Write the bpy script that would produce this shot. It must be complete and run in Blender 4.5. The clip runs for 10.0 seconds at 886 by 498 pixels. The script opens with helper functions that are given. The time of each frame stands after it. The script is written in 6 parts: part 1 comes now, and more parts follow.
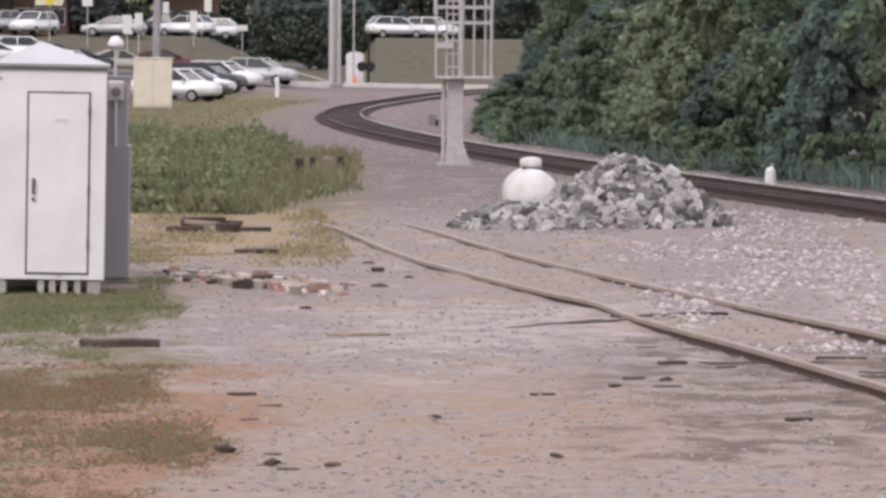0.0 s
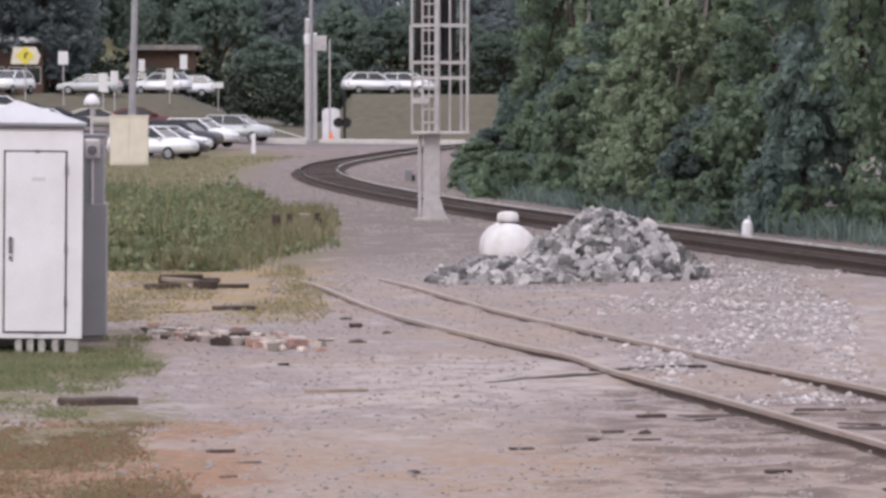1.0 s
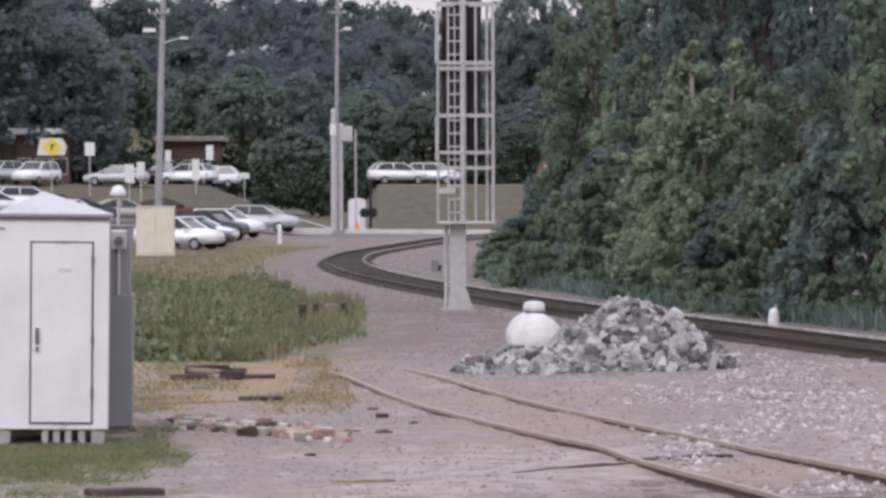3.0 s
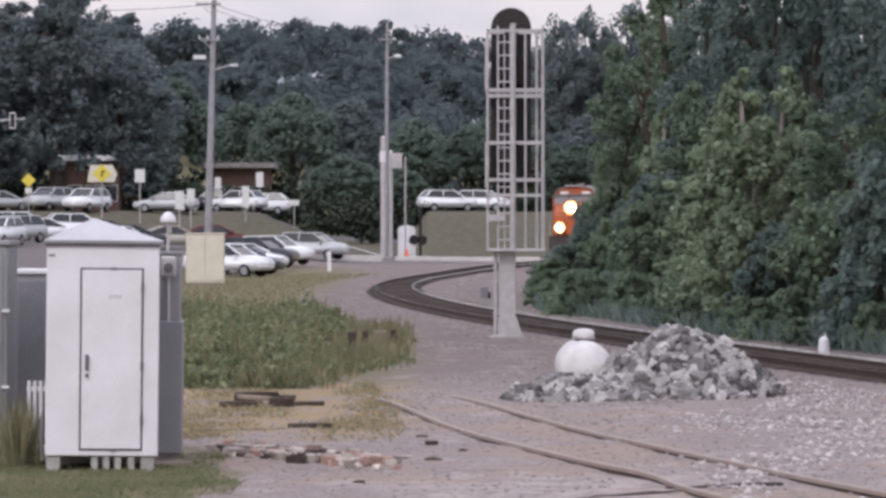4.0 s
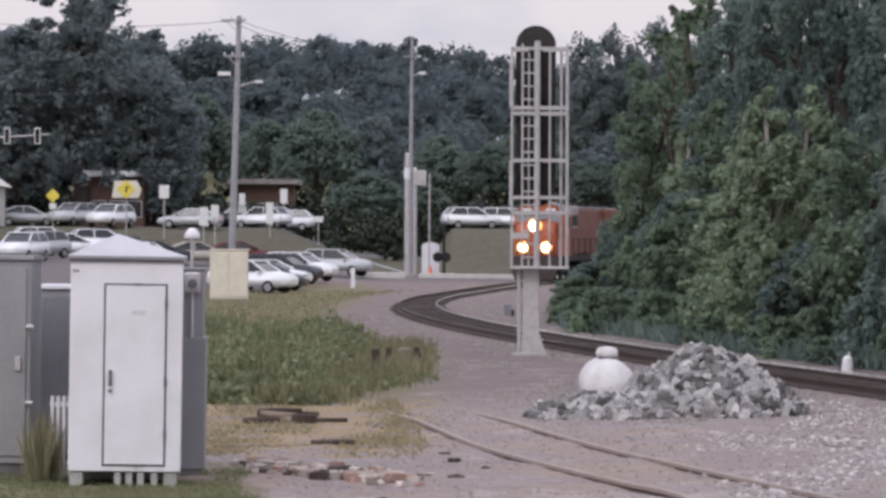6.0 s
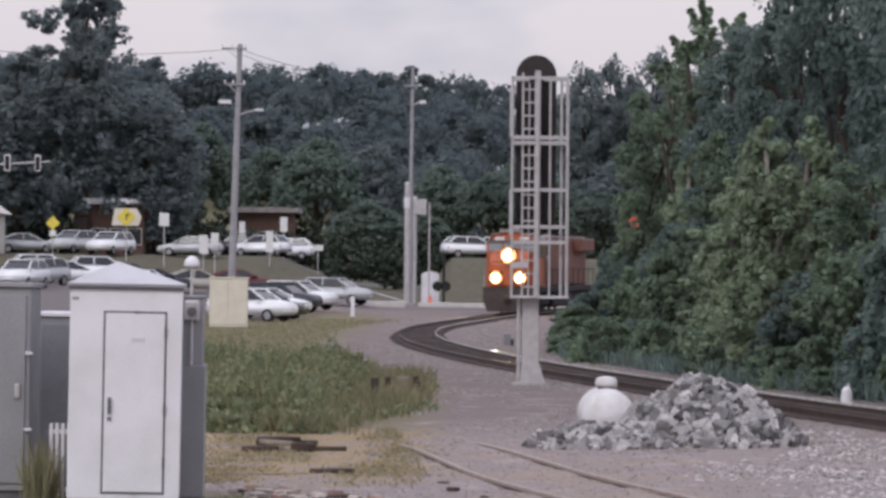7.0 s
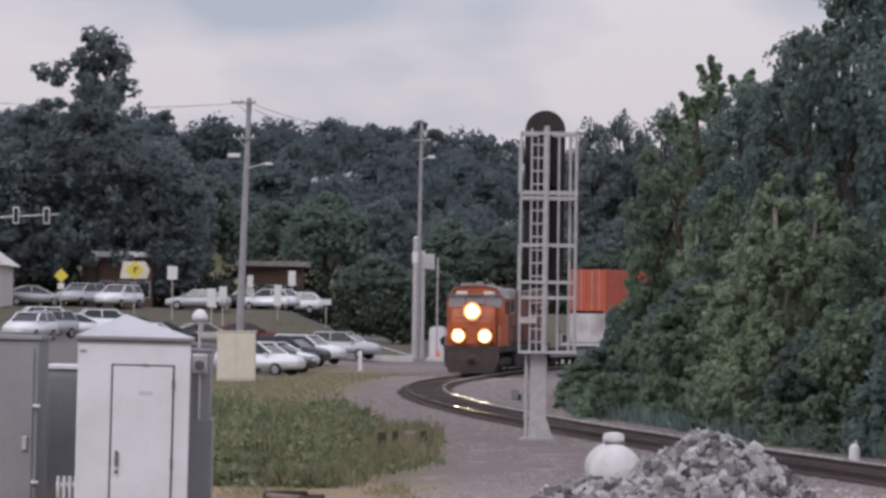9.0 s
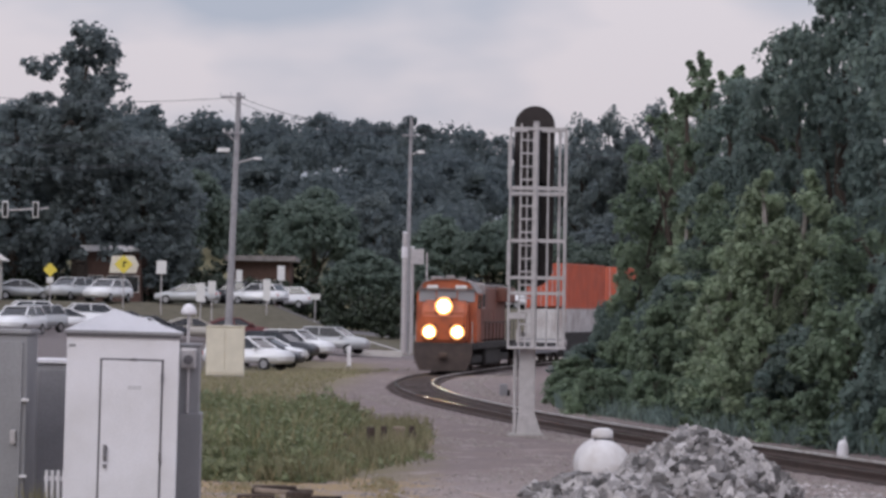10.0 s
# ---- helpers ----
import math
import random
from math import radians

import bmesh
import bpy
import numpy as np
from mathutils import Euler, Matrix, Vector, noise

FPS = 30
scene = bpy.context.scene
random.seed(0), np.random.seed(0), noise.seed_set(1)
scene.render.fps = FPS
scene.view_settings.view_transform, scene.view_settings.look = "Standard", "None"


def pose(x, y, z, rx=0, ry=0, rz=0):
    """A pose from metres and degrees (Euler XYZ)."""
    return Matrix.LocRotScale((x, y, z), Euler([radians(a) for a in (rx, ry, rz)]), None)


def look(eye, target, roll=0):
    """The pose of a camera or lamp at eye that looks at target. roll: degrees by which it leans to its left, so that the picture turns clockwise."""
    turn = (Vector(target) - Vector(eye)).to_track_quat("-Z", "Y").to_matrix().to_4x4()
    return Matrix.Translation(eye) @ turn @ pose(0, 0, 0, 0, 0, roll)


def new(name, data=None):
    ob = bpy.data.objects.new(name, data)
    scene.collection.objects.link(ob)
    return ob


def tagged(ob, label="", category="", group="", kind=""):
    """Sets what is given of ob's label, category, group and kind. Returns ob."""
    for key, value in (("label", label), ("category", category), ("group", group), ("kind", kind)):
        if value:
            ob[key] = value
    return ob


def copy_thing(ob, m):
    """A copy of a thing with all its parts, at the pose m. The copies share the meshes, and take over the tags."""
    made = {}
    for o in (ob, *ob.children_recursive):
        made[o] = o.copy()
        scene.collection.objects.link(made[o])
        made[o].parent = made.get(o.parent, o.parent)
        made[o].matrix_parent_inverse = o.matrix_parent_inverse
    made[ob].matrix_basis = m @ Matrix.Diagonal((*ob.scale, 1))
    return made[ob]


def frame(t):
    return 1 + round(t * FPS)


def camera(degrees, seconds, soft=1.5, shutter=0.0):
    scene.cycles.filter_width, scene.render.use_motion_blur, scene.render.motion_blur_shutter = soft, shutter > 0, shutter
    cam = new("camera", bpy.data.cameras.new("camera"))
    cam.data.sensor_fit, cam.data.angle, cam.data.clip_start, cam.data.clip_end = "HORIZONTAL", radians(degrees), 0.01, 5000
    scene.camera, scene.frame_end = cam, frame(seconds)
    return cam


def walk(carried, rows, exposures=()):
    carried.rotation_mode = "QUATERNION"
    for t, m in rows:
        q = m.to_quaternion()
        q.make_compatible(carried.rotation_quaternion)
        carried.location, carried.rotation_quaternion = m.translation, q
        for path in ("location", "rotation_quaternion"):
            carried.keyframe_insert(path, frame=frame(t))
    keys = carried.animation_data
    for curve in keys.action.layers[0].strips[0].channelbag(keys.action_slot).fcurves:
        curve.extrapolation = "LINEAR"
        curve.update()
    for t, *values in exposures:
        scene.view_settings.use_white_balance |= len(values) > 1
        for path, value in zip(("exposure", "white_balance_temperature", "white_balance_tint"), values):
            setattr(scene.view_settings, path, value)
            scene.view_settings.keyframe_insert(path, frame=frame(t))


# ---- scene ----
# ---------------- camera ----------------
cam = camera(13.76, 10.0, soft=3.1)
EYE = (0, 0, 2.4)
walk(cam, [
    (0, pose(*EYE, 87.022, -0.469, -1.020)),
    (0.5, pose(*EYE, 87.650, -0.201, -0.931)),
    (1, pose(*EYE, 87.884, 0.028, -1.393)),
    (1.5, pose(*EYE, 88.200, 0.356, -1.587)),
    (2, pose(*EYE, 88.591, 0.317, -1.564)),
    (3.5, pose(*EYE, 89.544, 0.138, -0.568)),
    (4, pose(*EYE, 89.715, 0.090, -0.214)),
    (4.5, pose(*EYE, 89.815, -0.000, 0.000)),
    (5, pose(*EYE, 89.900, -0.110, 0.133)),
    (6.5, pose(*EYE, 90.138, -0.278, 0.142)),
    (7, pose(*EYE, 90.438, -0.441, 0.154)),
    (7.5, pose(*EYE, 90.743, -0.467, 0.161)),
    (8, pose(*EYE, 91.032, -0.523, 0.266)),
    (8.5, pose(*EYE, 91.202, -0.743, 0.294)),
    (9, pose(*EYE, 91.291, -0.756, 0.277)),
    (9.5, pose(*EYE, 91.314, -0.749, 0.255)),
    (10, pose(*EYE, 91.219, -0.918, 0.105)),
], exposures=[(0.0, 0.52, 6600, 10), (0.5, 0.54, 6450, 10), (1.0, 0.53, 6350, 10), (2.0, 0.50, 6230, 10), (3.5, 0.38, 6200, 10), (4.5, 0.34, 6190, 10), (6.5, 0.22, 6170, 10), (7.5, 0.10, 6150, 10), (8.5, 0.02, 6140, 10), (10.0, 0.02, 6150, 10)])

# ---------------- world and sun: overcast summer evening ----------------
SUN_EL, SUN_AZ = 38.0, 205.0          # degrees; azimuth from +y towards +x
world = bpy.data.worlds.new("overcast_sky")
scene.world = world
world.use_nodes = True
wn, wl = world.node_tree.nodes, world.node_tree.links
wn.clear()
w_out = wn.new("ShaderNodeOutputWorld")
w_bg = wn.new("ShaderNodeBackground")
w_sky = wn.new("ShaderNodeTexSky")
w_sky.sky_type = "NISHITA"
w_sky.sun_disc = False
w_sky.sun_elevation = radians(SUN_EL)
w_sky.sun_rotation = radians(SUN_AZ)
w_sky.air_density, w_sky.dust_density = 1.5, 3.0
w_gain = wn.new("ShaderNodeVectorMath")
w_gain.operation = "SCALE"
w_gain.inputs["Scale"].default_value = 0.10
wl.new(w_sky.outputs["Color"], w_gain.inputs[0])
w_co = wn.new("ShaderNodeTexCoord")
w_map = wn.new("ShaderNodeMapping")
w_map.inputs["Scale"].default_value = (1.0, 1.0, 2.6)
w_noise = wn.new("ShaderNodeTexNoise")
w_noise.inputs["Scale"].default_value = 9.0
w_noise.inputs["Detail"].default_value = 4.0
w_noise.inputs["Roughness"].default_value = 0.45
w_ramp = wn.new("ShaderNodeValToRGB")
w_ramp.color_ramp.elements[0].position, w_ramp.color_ramp.elements[0].color = 0.43, (0.49, 0.51, 0.60, 1)
w_ramp.color_ramp.elements[1].position, w_ramp.color_ramp.elements[1].color = 0.60, (0.80, 0.715, 0.745, 1)
w_mix = wn.new("ShaderNodeMix")
w_mix.data_type = "RGBA"
w_mix.inputs["Factor"].default_value = 0.88
wl.new(w_co.outputs["Generated"], w_map.inputs["Vector"])
wl.new(w_map.outputs["Vector"], w_noise.inputs["Vector"])
wl.new(w_noise.outputs["Fac"], w_ramp.inputs["Fac"])
wl.new(w_gain.outputs["Vector"], w_mix.inputs["A"])
wl.new(w_ramp.outputs["Color"], w_mix.inputs["B"])
w_sep = wn.new("ShaderNodeSeparateXYZ")
w_up = wn.new("ShaderNodeMapRange")
w_up.inputs["From Min"].default_value, w_up.inputs["From Max"].default_value = 0.05, 1.0
w_up.inputs["To Min"].default_value, w_up.inputs["To Max"].default_value = 0.90, 1.95      # an overcast sky is brighter overhead
w_over = wn.new("ShaderNodeVectorMath")
w_over.operation = "SCALE"
wl.new(w_co.outputs["Generated"], w_sep.inputs[0])
wl.new(w_sep.outputs["Z"], w_up.inputs["Value"])
wl.new(w_mix.outputs["Result"], w_over.inputs[0])
wl.new(w_up.outputs["Result"], w_over.inputs["Scale"])
wl.new(w_over.outputs["Vector"], w_bg.inputs["Color"])
w_bg.inputs["Strength"].default_value = 1.0
wl.new(w_bg.outputs["Background"], w_out.inputs["Surface"])

sun = new("sun", bpy.data.lights.new("sun", "SUN"))
sun.data.energy, sun.data.angle, sun.data.color = 0.7, radians(25), (1.0, 0.95, 0.92)
_a, _e = radians(SUN_AZ), radians(SUN_EL)
sun.matrix_world = look((math.sin(_a) * math.cos(_e) * 50, math.cos(_a) * math.cos(_e) * 50, math.sin(_e) * 50), (0, 0, 0))


# ---------------- materials ----------------
def mat(name, color, rough=0.7, metal=0.0, vary=0.25, scale=6.0, fine=60.0, bump=0.15, second=None, emit=0.0, spec=0.35, rand=0.0, island=0.0):
    """Two-scale noise over a base colour; second: a stain or wear colour; rand, island: lightness that differs from object to object, or piece to piece."""
    m = bpy.data.materials.new(name)
    m.use_nodes = True
    n, l = m.node_tree.nodes, m.node_tree.links
    b = n["Principled BSDF"]
    b.inputs["Roughness"].default_value = rough
    b.inputs["Metallic"].default_value = metal
    b.inputs["Specular IOR Level"].default_value = spec
    co = n.new("ShaderNodeTexCoord")
    big, small = n.new("ShaderNodeTexNoise"), n.new("ShaderNodeTexNoise")
    for t, s, d in ((big, scale, 4), (small, fine, 3)):
        t.inputs["Scale"].default_value, t.inputs["Detail"].default_value = s, d
        l.new(co.outputs["Object"], t.inputs["Vector"])
    mix = n.new("ShaderNodeMix")
    mix.data_type = "RGBA"
    other = second or tuple(c * (1 - vary) for c in color)
    mix.inputs["A"].default_value, mix.inputs["B"].default_value = (*color, 1), (*other, 1)
    ramp = n.new("ShaderNodeMapRange")
    ramp.inputs["From Min"].default_value, ramp.inputs["From Max"].default_value = 0.40, 0.68
    l.new(big.outputs["Fac"], ramp.inputs["Value"])
    l.new(ramp.outputs["Result"], mix.inputs["Factor"])
    hsv = n.new("ShaderNodeHueSaturation")
    l.new(mix.outputs["Result"], hsv.inputs["Color"])
    val = n.new("ShaderNodeMapRange")
    val.inputs["To Min"].default_value, val.inputs["To Max"].default_value = 1 - vary * 0.8, 1 + vary * 0.8
    val.inputs["From Min"].default_value, val.inputs["From Max"].default_value = 0.3, 0.7
    l.new(small.outputs["Fac"], val.inputs["Value"])
    last = val.outputs["Result"]
    for amount, node, out in ((rand, "ShaderNodeObjectInfo", "Random"), (island, "ShaderNodeNewGeometry", "Random Per Island")):
        if amount:
            src, rng, mul = n.new(node), n.new("ShaderNodeMapRange"), n.new("ShaderNodeMath")
            rng.inputs["To Min"].default_value, rng.inputs["To Max"].default_value = 1 - amount, 1 + amount
            l.new(src.outputs[out], rng.inputs["Value"])
            mul.operation = "MULTIPLY"
            l.new(last, mul.inputs[0])
            l.new(rng.outputs["Result"], mul.inputs[1])
            last = mul.outputs["Value"]
    l.new(last, hsv.inputs["Value"])
    l.new(hsv.outputs["Color"], b.inputs["Base Color"])
    if bump:
        bp = n.new("ShaderNodeBump")
        bp.inputs["Strength"].default_value, bp.inputs["Distance"].default_value = bump, 0.02
        l.new(small.outputs["Fac"], bp.inputs["Height"])
        l.new(bp.outputs["Normal"], b.inputs["Normal"])
    if emit:
        b.inputs["Emission Color"].default_value = (*color, 1)
        b.inputs["Emission Strength"].default_value = emit
    return m


M = {
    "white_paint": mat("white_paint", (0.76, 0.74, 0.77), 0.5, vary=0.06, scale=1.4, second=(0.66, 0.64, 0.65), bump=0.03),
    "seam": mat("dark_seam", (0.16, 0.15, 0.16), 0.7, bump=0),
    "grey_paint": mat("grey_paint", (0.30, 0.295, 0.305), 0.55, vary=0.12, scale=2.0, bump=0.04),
    "grey_dark": mat("grey_panel", (0.23, 0.225, 0.24), 0.6, vary=0.12, scale=2.0, bump=0.04),
    "galvanised": mat("galvanised_steel", (0.56, 0.53, 0.53), 0.5, metal=0.35, vary=0.18, scale=5, bump=0.05),
    "black": mat("black_paint", (0.018, 0.017, 0.018), 0.6, vary=0.3, bump=0.03),
    "head_brown": mat("dark_brown_backboard", (0.035, 0.027, 0.026), 0.6, vary=0.3, bump=0.03),
    "steel_rust": mat("rusty_rail_steel", (0.085, 0.058, 0.050), 0.75, metal=0.2, vary=0.35, scale=4, fine=80, second=(0.06, 0.043, 0.038)),
    # worn face of the far rail, painted paler for the skylight it catches
    "steel_pale": mat("worn_lit_gauge_face", (0.64, 0.61, 0.59), 0.45, metal=0.3, vary=0.2, scale=3, second=(0.40, 0.35, 0.32), bump=0.02),
    "steel_worn": mat("worn_railhead", (0.34, 0.32, 0.31), 0.11, metal=0.95, vary=0.2, scale=3, bump=0.02),
    "steel_dull": mat("dull_railhead", (0.36, 0.30, 0.265), 0.55, metal=0.2, vary=0.25, scale=3, second=(0.33, 0.25, 0.21)),
    "tie": mat("creosoted_timber", (0.058, 0.040, 0.036), 0.85, vary=0.35, scale=5, fine=50, rand=0.3),
    "old_wood": mat("weathered_timber", (0.085, 0.062, 0.052), 0.9, vary=0.4, scale=6, fine=45, rand=0.2),
    "pale_wood": mat("pale_weathered_wood", (0.30, 0.24, 0.19), 0.9, vary=0.3, scale=6, fine=45),
    "stone": mat("crushed_limestone", (0.33, 0.31, 0.305), 0.9, vary=0.3, scale=9, fine=40, rand=0.75, bump=0.4),
    "stone_core": mat("rubble_gap_shade", (0.06, 0.055, 0.055), 0.95, vary=0.4, scale=9, fine=40, bump=0.4),
    "gravel": mat("loose_gravel", (0.305, 0.268, 0.252), 0.92, vary=0.2, scale=6, fine=50, island=0.16),
    "concrete": mat("concrete", (0.42, 0.40, 0.38), 0.9, vary=0.2, scale=3, fine=40),
    "pale_concrete": mat("pale_kerb_concrete", (0.62, 0.59, 0.56), 0.9, vary=0.15, scale=1.5, fine=30),
    "tank_white": mat("tank_white_paint", (0.68, 0.66, 0.66), 0.45, vary=0.08, scale=3, second=(0.52, 0.48, 0.46), bump=0.04),
    "beige": mat("beige_paint", (0.70, 0.65, 0.54), 0.6, vary=0.1, scale=2, bump=0.04),
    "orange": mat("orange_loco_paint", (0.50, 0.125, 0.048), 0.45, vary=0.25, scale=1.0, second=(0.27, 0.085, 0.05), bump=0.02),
    "container": mat("orange_container_paint", (0.54, 0.115, 0.06), 0.55, vary=0.18, scale=0.8, second=(0.42, 0.10, 0.06), bump=0.03),
    "container_white": mat("pale_container_paint", (0.58, 0.56, 0.55), 0.6, vary=0.2, scale=0.9, second=(0.34, 0.29, 0.28)),
    "loco_black": mat("sooty_underframe", (0.030, 0.027, 0.026), 0.75, vary=0.4, scale=3),
    "roof_grey": mat("dusty_roof", (0.30, 0.27, 0.26), 0.7, vary=0.3, scale=2),
    "lamp": mat("lit_headlight", (1.0, 0.83, 0.58), 0.3, emit=110, bump=0),
    # amber emission that stands for the warm halo around each lit lens
    "halo_ring": mat("lamp_halo_glow", (1.0, 0.42, 0.13), 0.3, emit=1.7, bump=0),
    "hood_orange": mat("dark_hood_paint", (0.19, 0.072, 0.05), 0.55, vary=0.3, scale=0.8, second=(0.13, 0.06, 0.045), bump=0.02),
    # sky reflected in the windscreens is painted in as a pale base colour
    "sky_glass": mat("windscreen_sky_sheen", (0.30, 0.31, 0.33), 0.10, vary=0.05, bump=0, spec=0.7),
    "cab_grey": mat("dusty_pale_cabinet", (0.40, 0.36, 0.34), 0.7, vary=0.25, scale=1.5, second=(0.26, 0.20, 0.18)),
    "pilot_red": mat("dusty_dark_pilot", (0.055, 0.040, 0.036), 0.75, vary=0.3, scale=3),
    "roof_panel": mat("weathered_roof_panel", (0.52, 0.51, 0.53), 0.55, vary=0.12, scale=2, bump=0.04),
    "glass": mat("dark_glass", (0.02, 0.022, 0.026), 0.08, vary=0.05, bump=0, spec=0.6),
    "tyre": mat("tyre_rubber", (0.02, 0.02, 0.02), 0.85, bump=0.05),
    "rim": mat("alloy_rim", (0.45, 0.45, 0.46), 0.35, metal=0.8, bump=0),
    "bark": mat("bark", (0.075, 0.060, 0.050), 0.95, vary=0.4, scale=5, fine=30, bump=0.5),
    "bare_bark": mat("pale_bare_bark", (0.30, 0.27, 0.25), 0.9, vary=0.3, scale=5, fine=30, bump=0.3),
    "pole_wood": mat("utility_pole_wood", (0.34, 0.33, 0.34), 0.9, vary=0.2, scale=3, fine=30),
    "wire": mat("cable", (0.09, 0.09, 0.10), 0.7, bump=0),
    "red_lens": mat("red_lens", (0.55, 0.04, 0.03), 0.3, bump=0),
    "yellow_sign": mat("yellow_sign", (0.74, 0.60, 0.09), 0.5, vary=0.05, bump=0),
    "white_sign": mat("white_sign", (0.72, 0.71, 0.70), 0.5, vary=0.05, bump=0),
    "traffic_orange": mat("orange_plastic", (0.85, 0.20, 0.10), 0.5, bump=0),
    "asphalt": mat("asphalt", (0.085, 0.080, 0.080), 0.9, vary=0.25, scale=0.6, fine=20),
    "brick": mat("brick_wall", (0.13, 0.08, 0.065), 0.9, vary=0.25, scale=4, fine=20),
    "pale_wall": mat("pale_render", (0.60, 0.57, 0.53), 0.85, vary=0.1, scale=1.5),
    "faint": mat("faded_print", (0.60, 0.585, 0.60), 0.6, vary=0.1, bump=0),
    "hedge": mat("dark_hedge_leaf", (0.030, 0.042, 0.025), 0.7, vary=0.3, island=0.4),
}


def leaf(name, color, light, scale=0.22, fine=1.6, island=0.3, through_=0.55):
    """Leaf surface that lets part of the light through."""
    m = mat(name, color, 0.5, vary=0.25, scale=scale, fine=fine, second=light, bump=0, spec=0.25, island=island, rand=0.12)
    n, l = m.node_tree.nodes, m.node_tree.links
    b = n["Principled BSDF"]
    tr, mix = n.new("ShaderNodeBsdfTranslucent"), n.new("ShaderNodeMixShader")
    src = b.inputs["Base Color"].links[0].from_socket
    l.new(src, tr.inputs["Color"])
    mix.inputs["Fac"].default_value = through_
    l.new(b.outputs["BSDF"], mix.inputs[1])
    l.new(tr.outputs["BSDF"], mix.inputs[2])
    l.new(mix.outputs["Shader"], n["Material Output"].inputs["Surface"])
    return m


M["leaf_a"] = leaf("leaf_mid_green", (0.185, 0.245, 0.170), (0.250, 0.312, 0.205))
M["leaf_b"] = leaf("leaf_dark_green", (0.158, 0.208, 0.190), (0.200, 0.252, 0.212))
M["leaf_c"] = leaf("leaf_light_green", (0.282, 0.345, 0.235), (0.345, 0.405, 0.278))
# haze of distance is put into the next two leaf colours, paler and bluer
M["leaf_far"] = leaf("leaf_far_hazed", (0.172, 0.205, 0.215), (0.210, 0.246, 0.240), island=0.15)
M["leaf_hill"] = leaf("leaf_hill_hazed", (0.128, 0.158, 0.170), (0.155, 0.188, 0.190), scale=0.05, island=0.08)
M["leaf_park"] = leaf("leaf_park_green", (0.150, 0.195, 0.165), (0.180, 0.225, 0.180), scale=0.1, island=0.15)
M["grass_green"] = leaf("green_grass", (0.205, 0.225, 0.115), (0.265, 0.255, 0.150), 1.2, 20, 0.1, 0.6)
M["grass_verge"] = leaf("verge_grass", (0.235, 0.225, 0.130), (0.30, 0.265, 0.165), 0.3, 20, 0.25, 0.4)
M["grass_tall"] = leaf("tall_weed", (0.155, 0.185, 0.090), (0.225, 0.215, 0.120), 0.5, 20, 0.3, 0.45)
M["weed_leaf"] = leaf("broad_weed_leaf", (0.185, 0.222, 0.124), (0.285, 0.286, 0.168), 0.7, 20, 0.3, 0.45)
M["grass_dry"] = leaf("dry_grass", (0.40, 0.325, 0.19), (0.32, 0.265, 0.155), 0.8, 20, 0.1, 0.6)
M["grass_brown"] = leaf("dead_brown_grass", (0.36, 0.235, 0.15), (0.29, 0.225, 0.135), 0.6, 20, 0.1, 0.6)


# ---------------- mesh helpers ----------------
def link_bm(name, bm, material, parent=None, label="", smooth=False):
    me = bpy.data.meshes.new(name)
    if smooth:
        for f in bm.faces:
            f.smooth = True
    bm.to_mesh(me)
    bm.free()
    me.materials.append(material)
    ob = new(name, me)
    if parent:
        ob.parent = parent
    if label:
        ob["label"] = label
    return ob


def part(name, bm, material, parent, label="", smooth=False):
    return link_bm(name, bm, material, parent, label, smooth)


def raw(name, verts, faces, material, parent=None, smooth=False):
    me = bpy.data.meshes.new(name)
    me.from_pydata([tuple(v) for v in verts], [], faces)
    if smooth:
        me.polygons.foreach_set("use_smooth", [True] * len(me.polygons))
    me.materials.append(material)
    ob = new(name, me)
    if parent:
        ob.parent = parent
    return ob


def empty(name, m=None):
    e = new(name)
    e.empty_display_size = 0.3
    if m is not None:
        e.matrix_basis = m
    return e


def box(bm, x0, x1, y0, y1, z0, z1, bevel=0.0):
    r = bmesh.ops.create_cube(bm, size=1, matrix=Matrix.Translation(((x0 + x1) / 2, (y0 + y1) / 2, (z0 + z1) / 2)) @ Matrix.Diagonal((abs(x1 - x0), abs(y1 - y0), abs(z1 - z0), 1)))
    if bevel:
        es = list({e for v in r["verts"] for e in v.link_edges})
        bmesh.ops.bevel(bm, geom=es, offset=bevel, segments=2, affect="EDGES", profile=0.5)
    return bm


def bbox(*a, bevel=0.0):
    return box(bmesh.new(), *a, bevel=bevel)


def rod(bm, a, b, r0, r1=None, n=8):
    a, b = Vector(a), Vector(b)
    d = b - a
    m = Matrix.Translation((a + b) / 2) @ d.to_track_quat("Z", "Y").to_matrix().to_4x4()
    bmesh.ops.create_cone(bm, cap_ends=True, segments=n, radius1=r0, radius2=r0 if r1 is None else r1, depth=d.length, matrix=m)
    return bm


def brod(a, b, r0, r1=None, n=8):
    return rod(bmesh.new(), a, b, r0, r1, n)


def prism(bm, pts, y0, y1, axis="y"):
    """An outline in the x-z plane (axis y) or y-z plane (axis x), pushed from y0 to y1."""
    def P(p, t):
        return (p[0], t, p[1]) if axis == "y" else (t, p[0], p[1])
    a = [bm.verts.new(P(p, y0)) for p in pts]
    b = [bm.verts.new(P(p, y1)) for p in pts]
    k = len(pts)
    bm.faces.new(a)
    bm.faces.new(b[::-1])
    for i in range(k):
        bm.faces.new((a[i], b[i], b[(i + 1) % k], a[(i + 1) % k]))
    bmesh.ops.recalc_face_normals(bm, faces=bm.faces)
    return bm


def smoothstep(x, a, b):
    t = min(1.0, max(0.0, (x - a) / (b - a)))
    return t * t * (3 - 2 * t)


# ---------------- plan of the main track and of the ground ----------------
TRACK = (-0.299, 2.75, 11.466, -5.619, -0.779)      # x of the main track's middle over its y


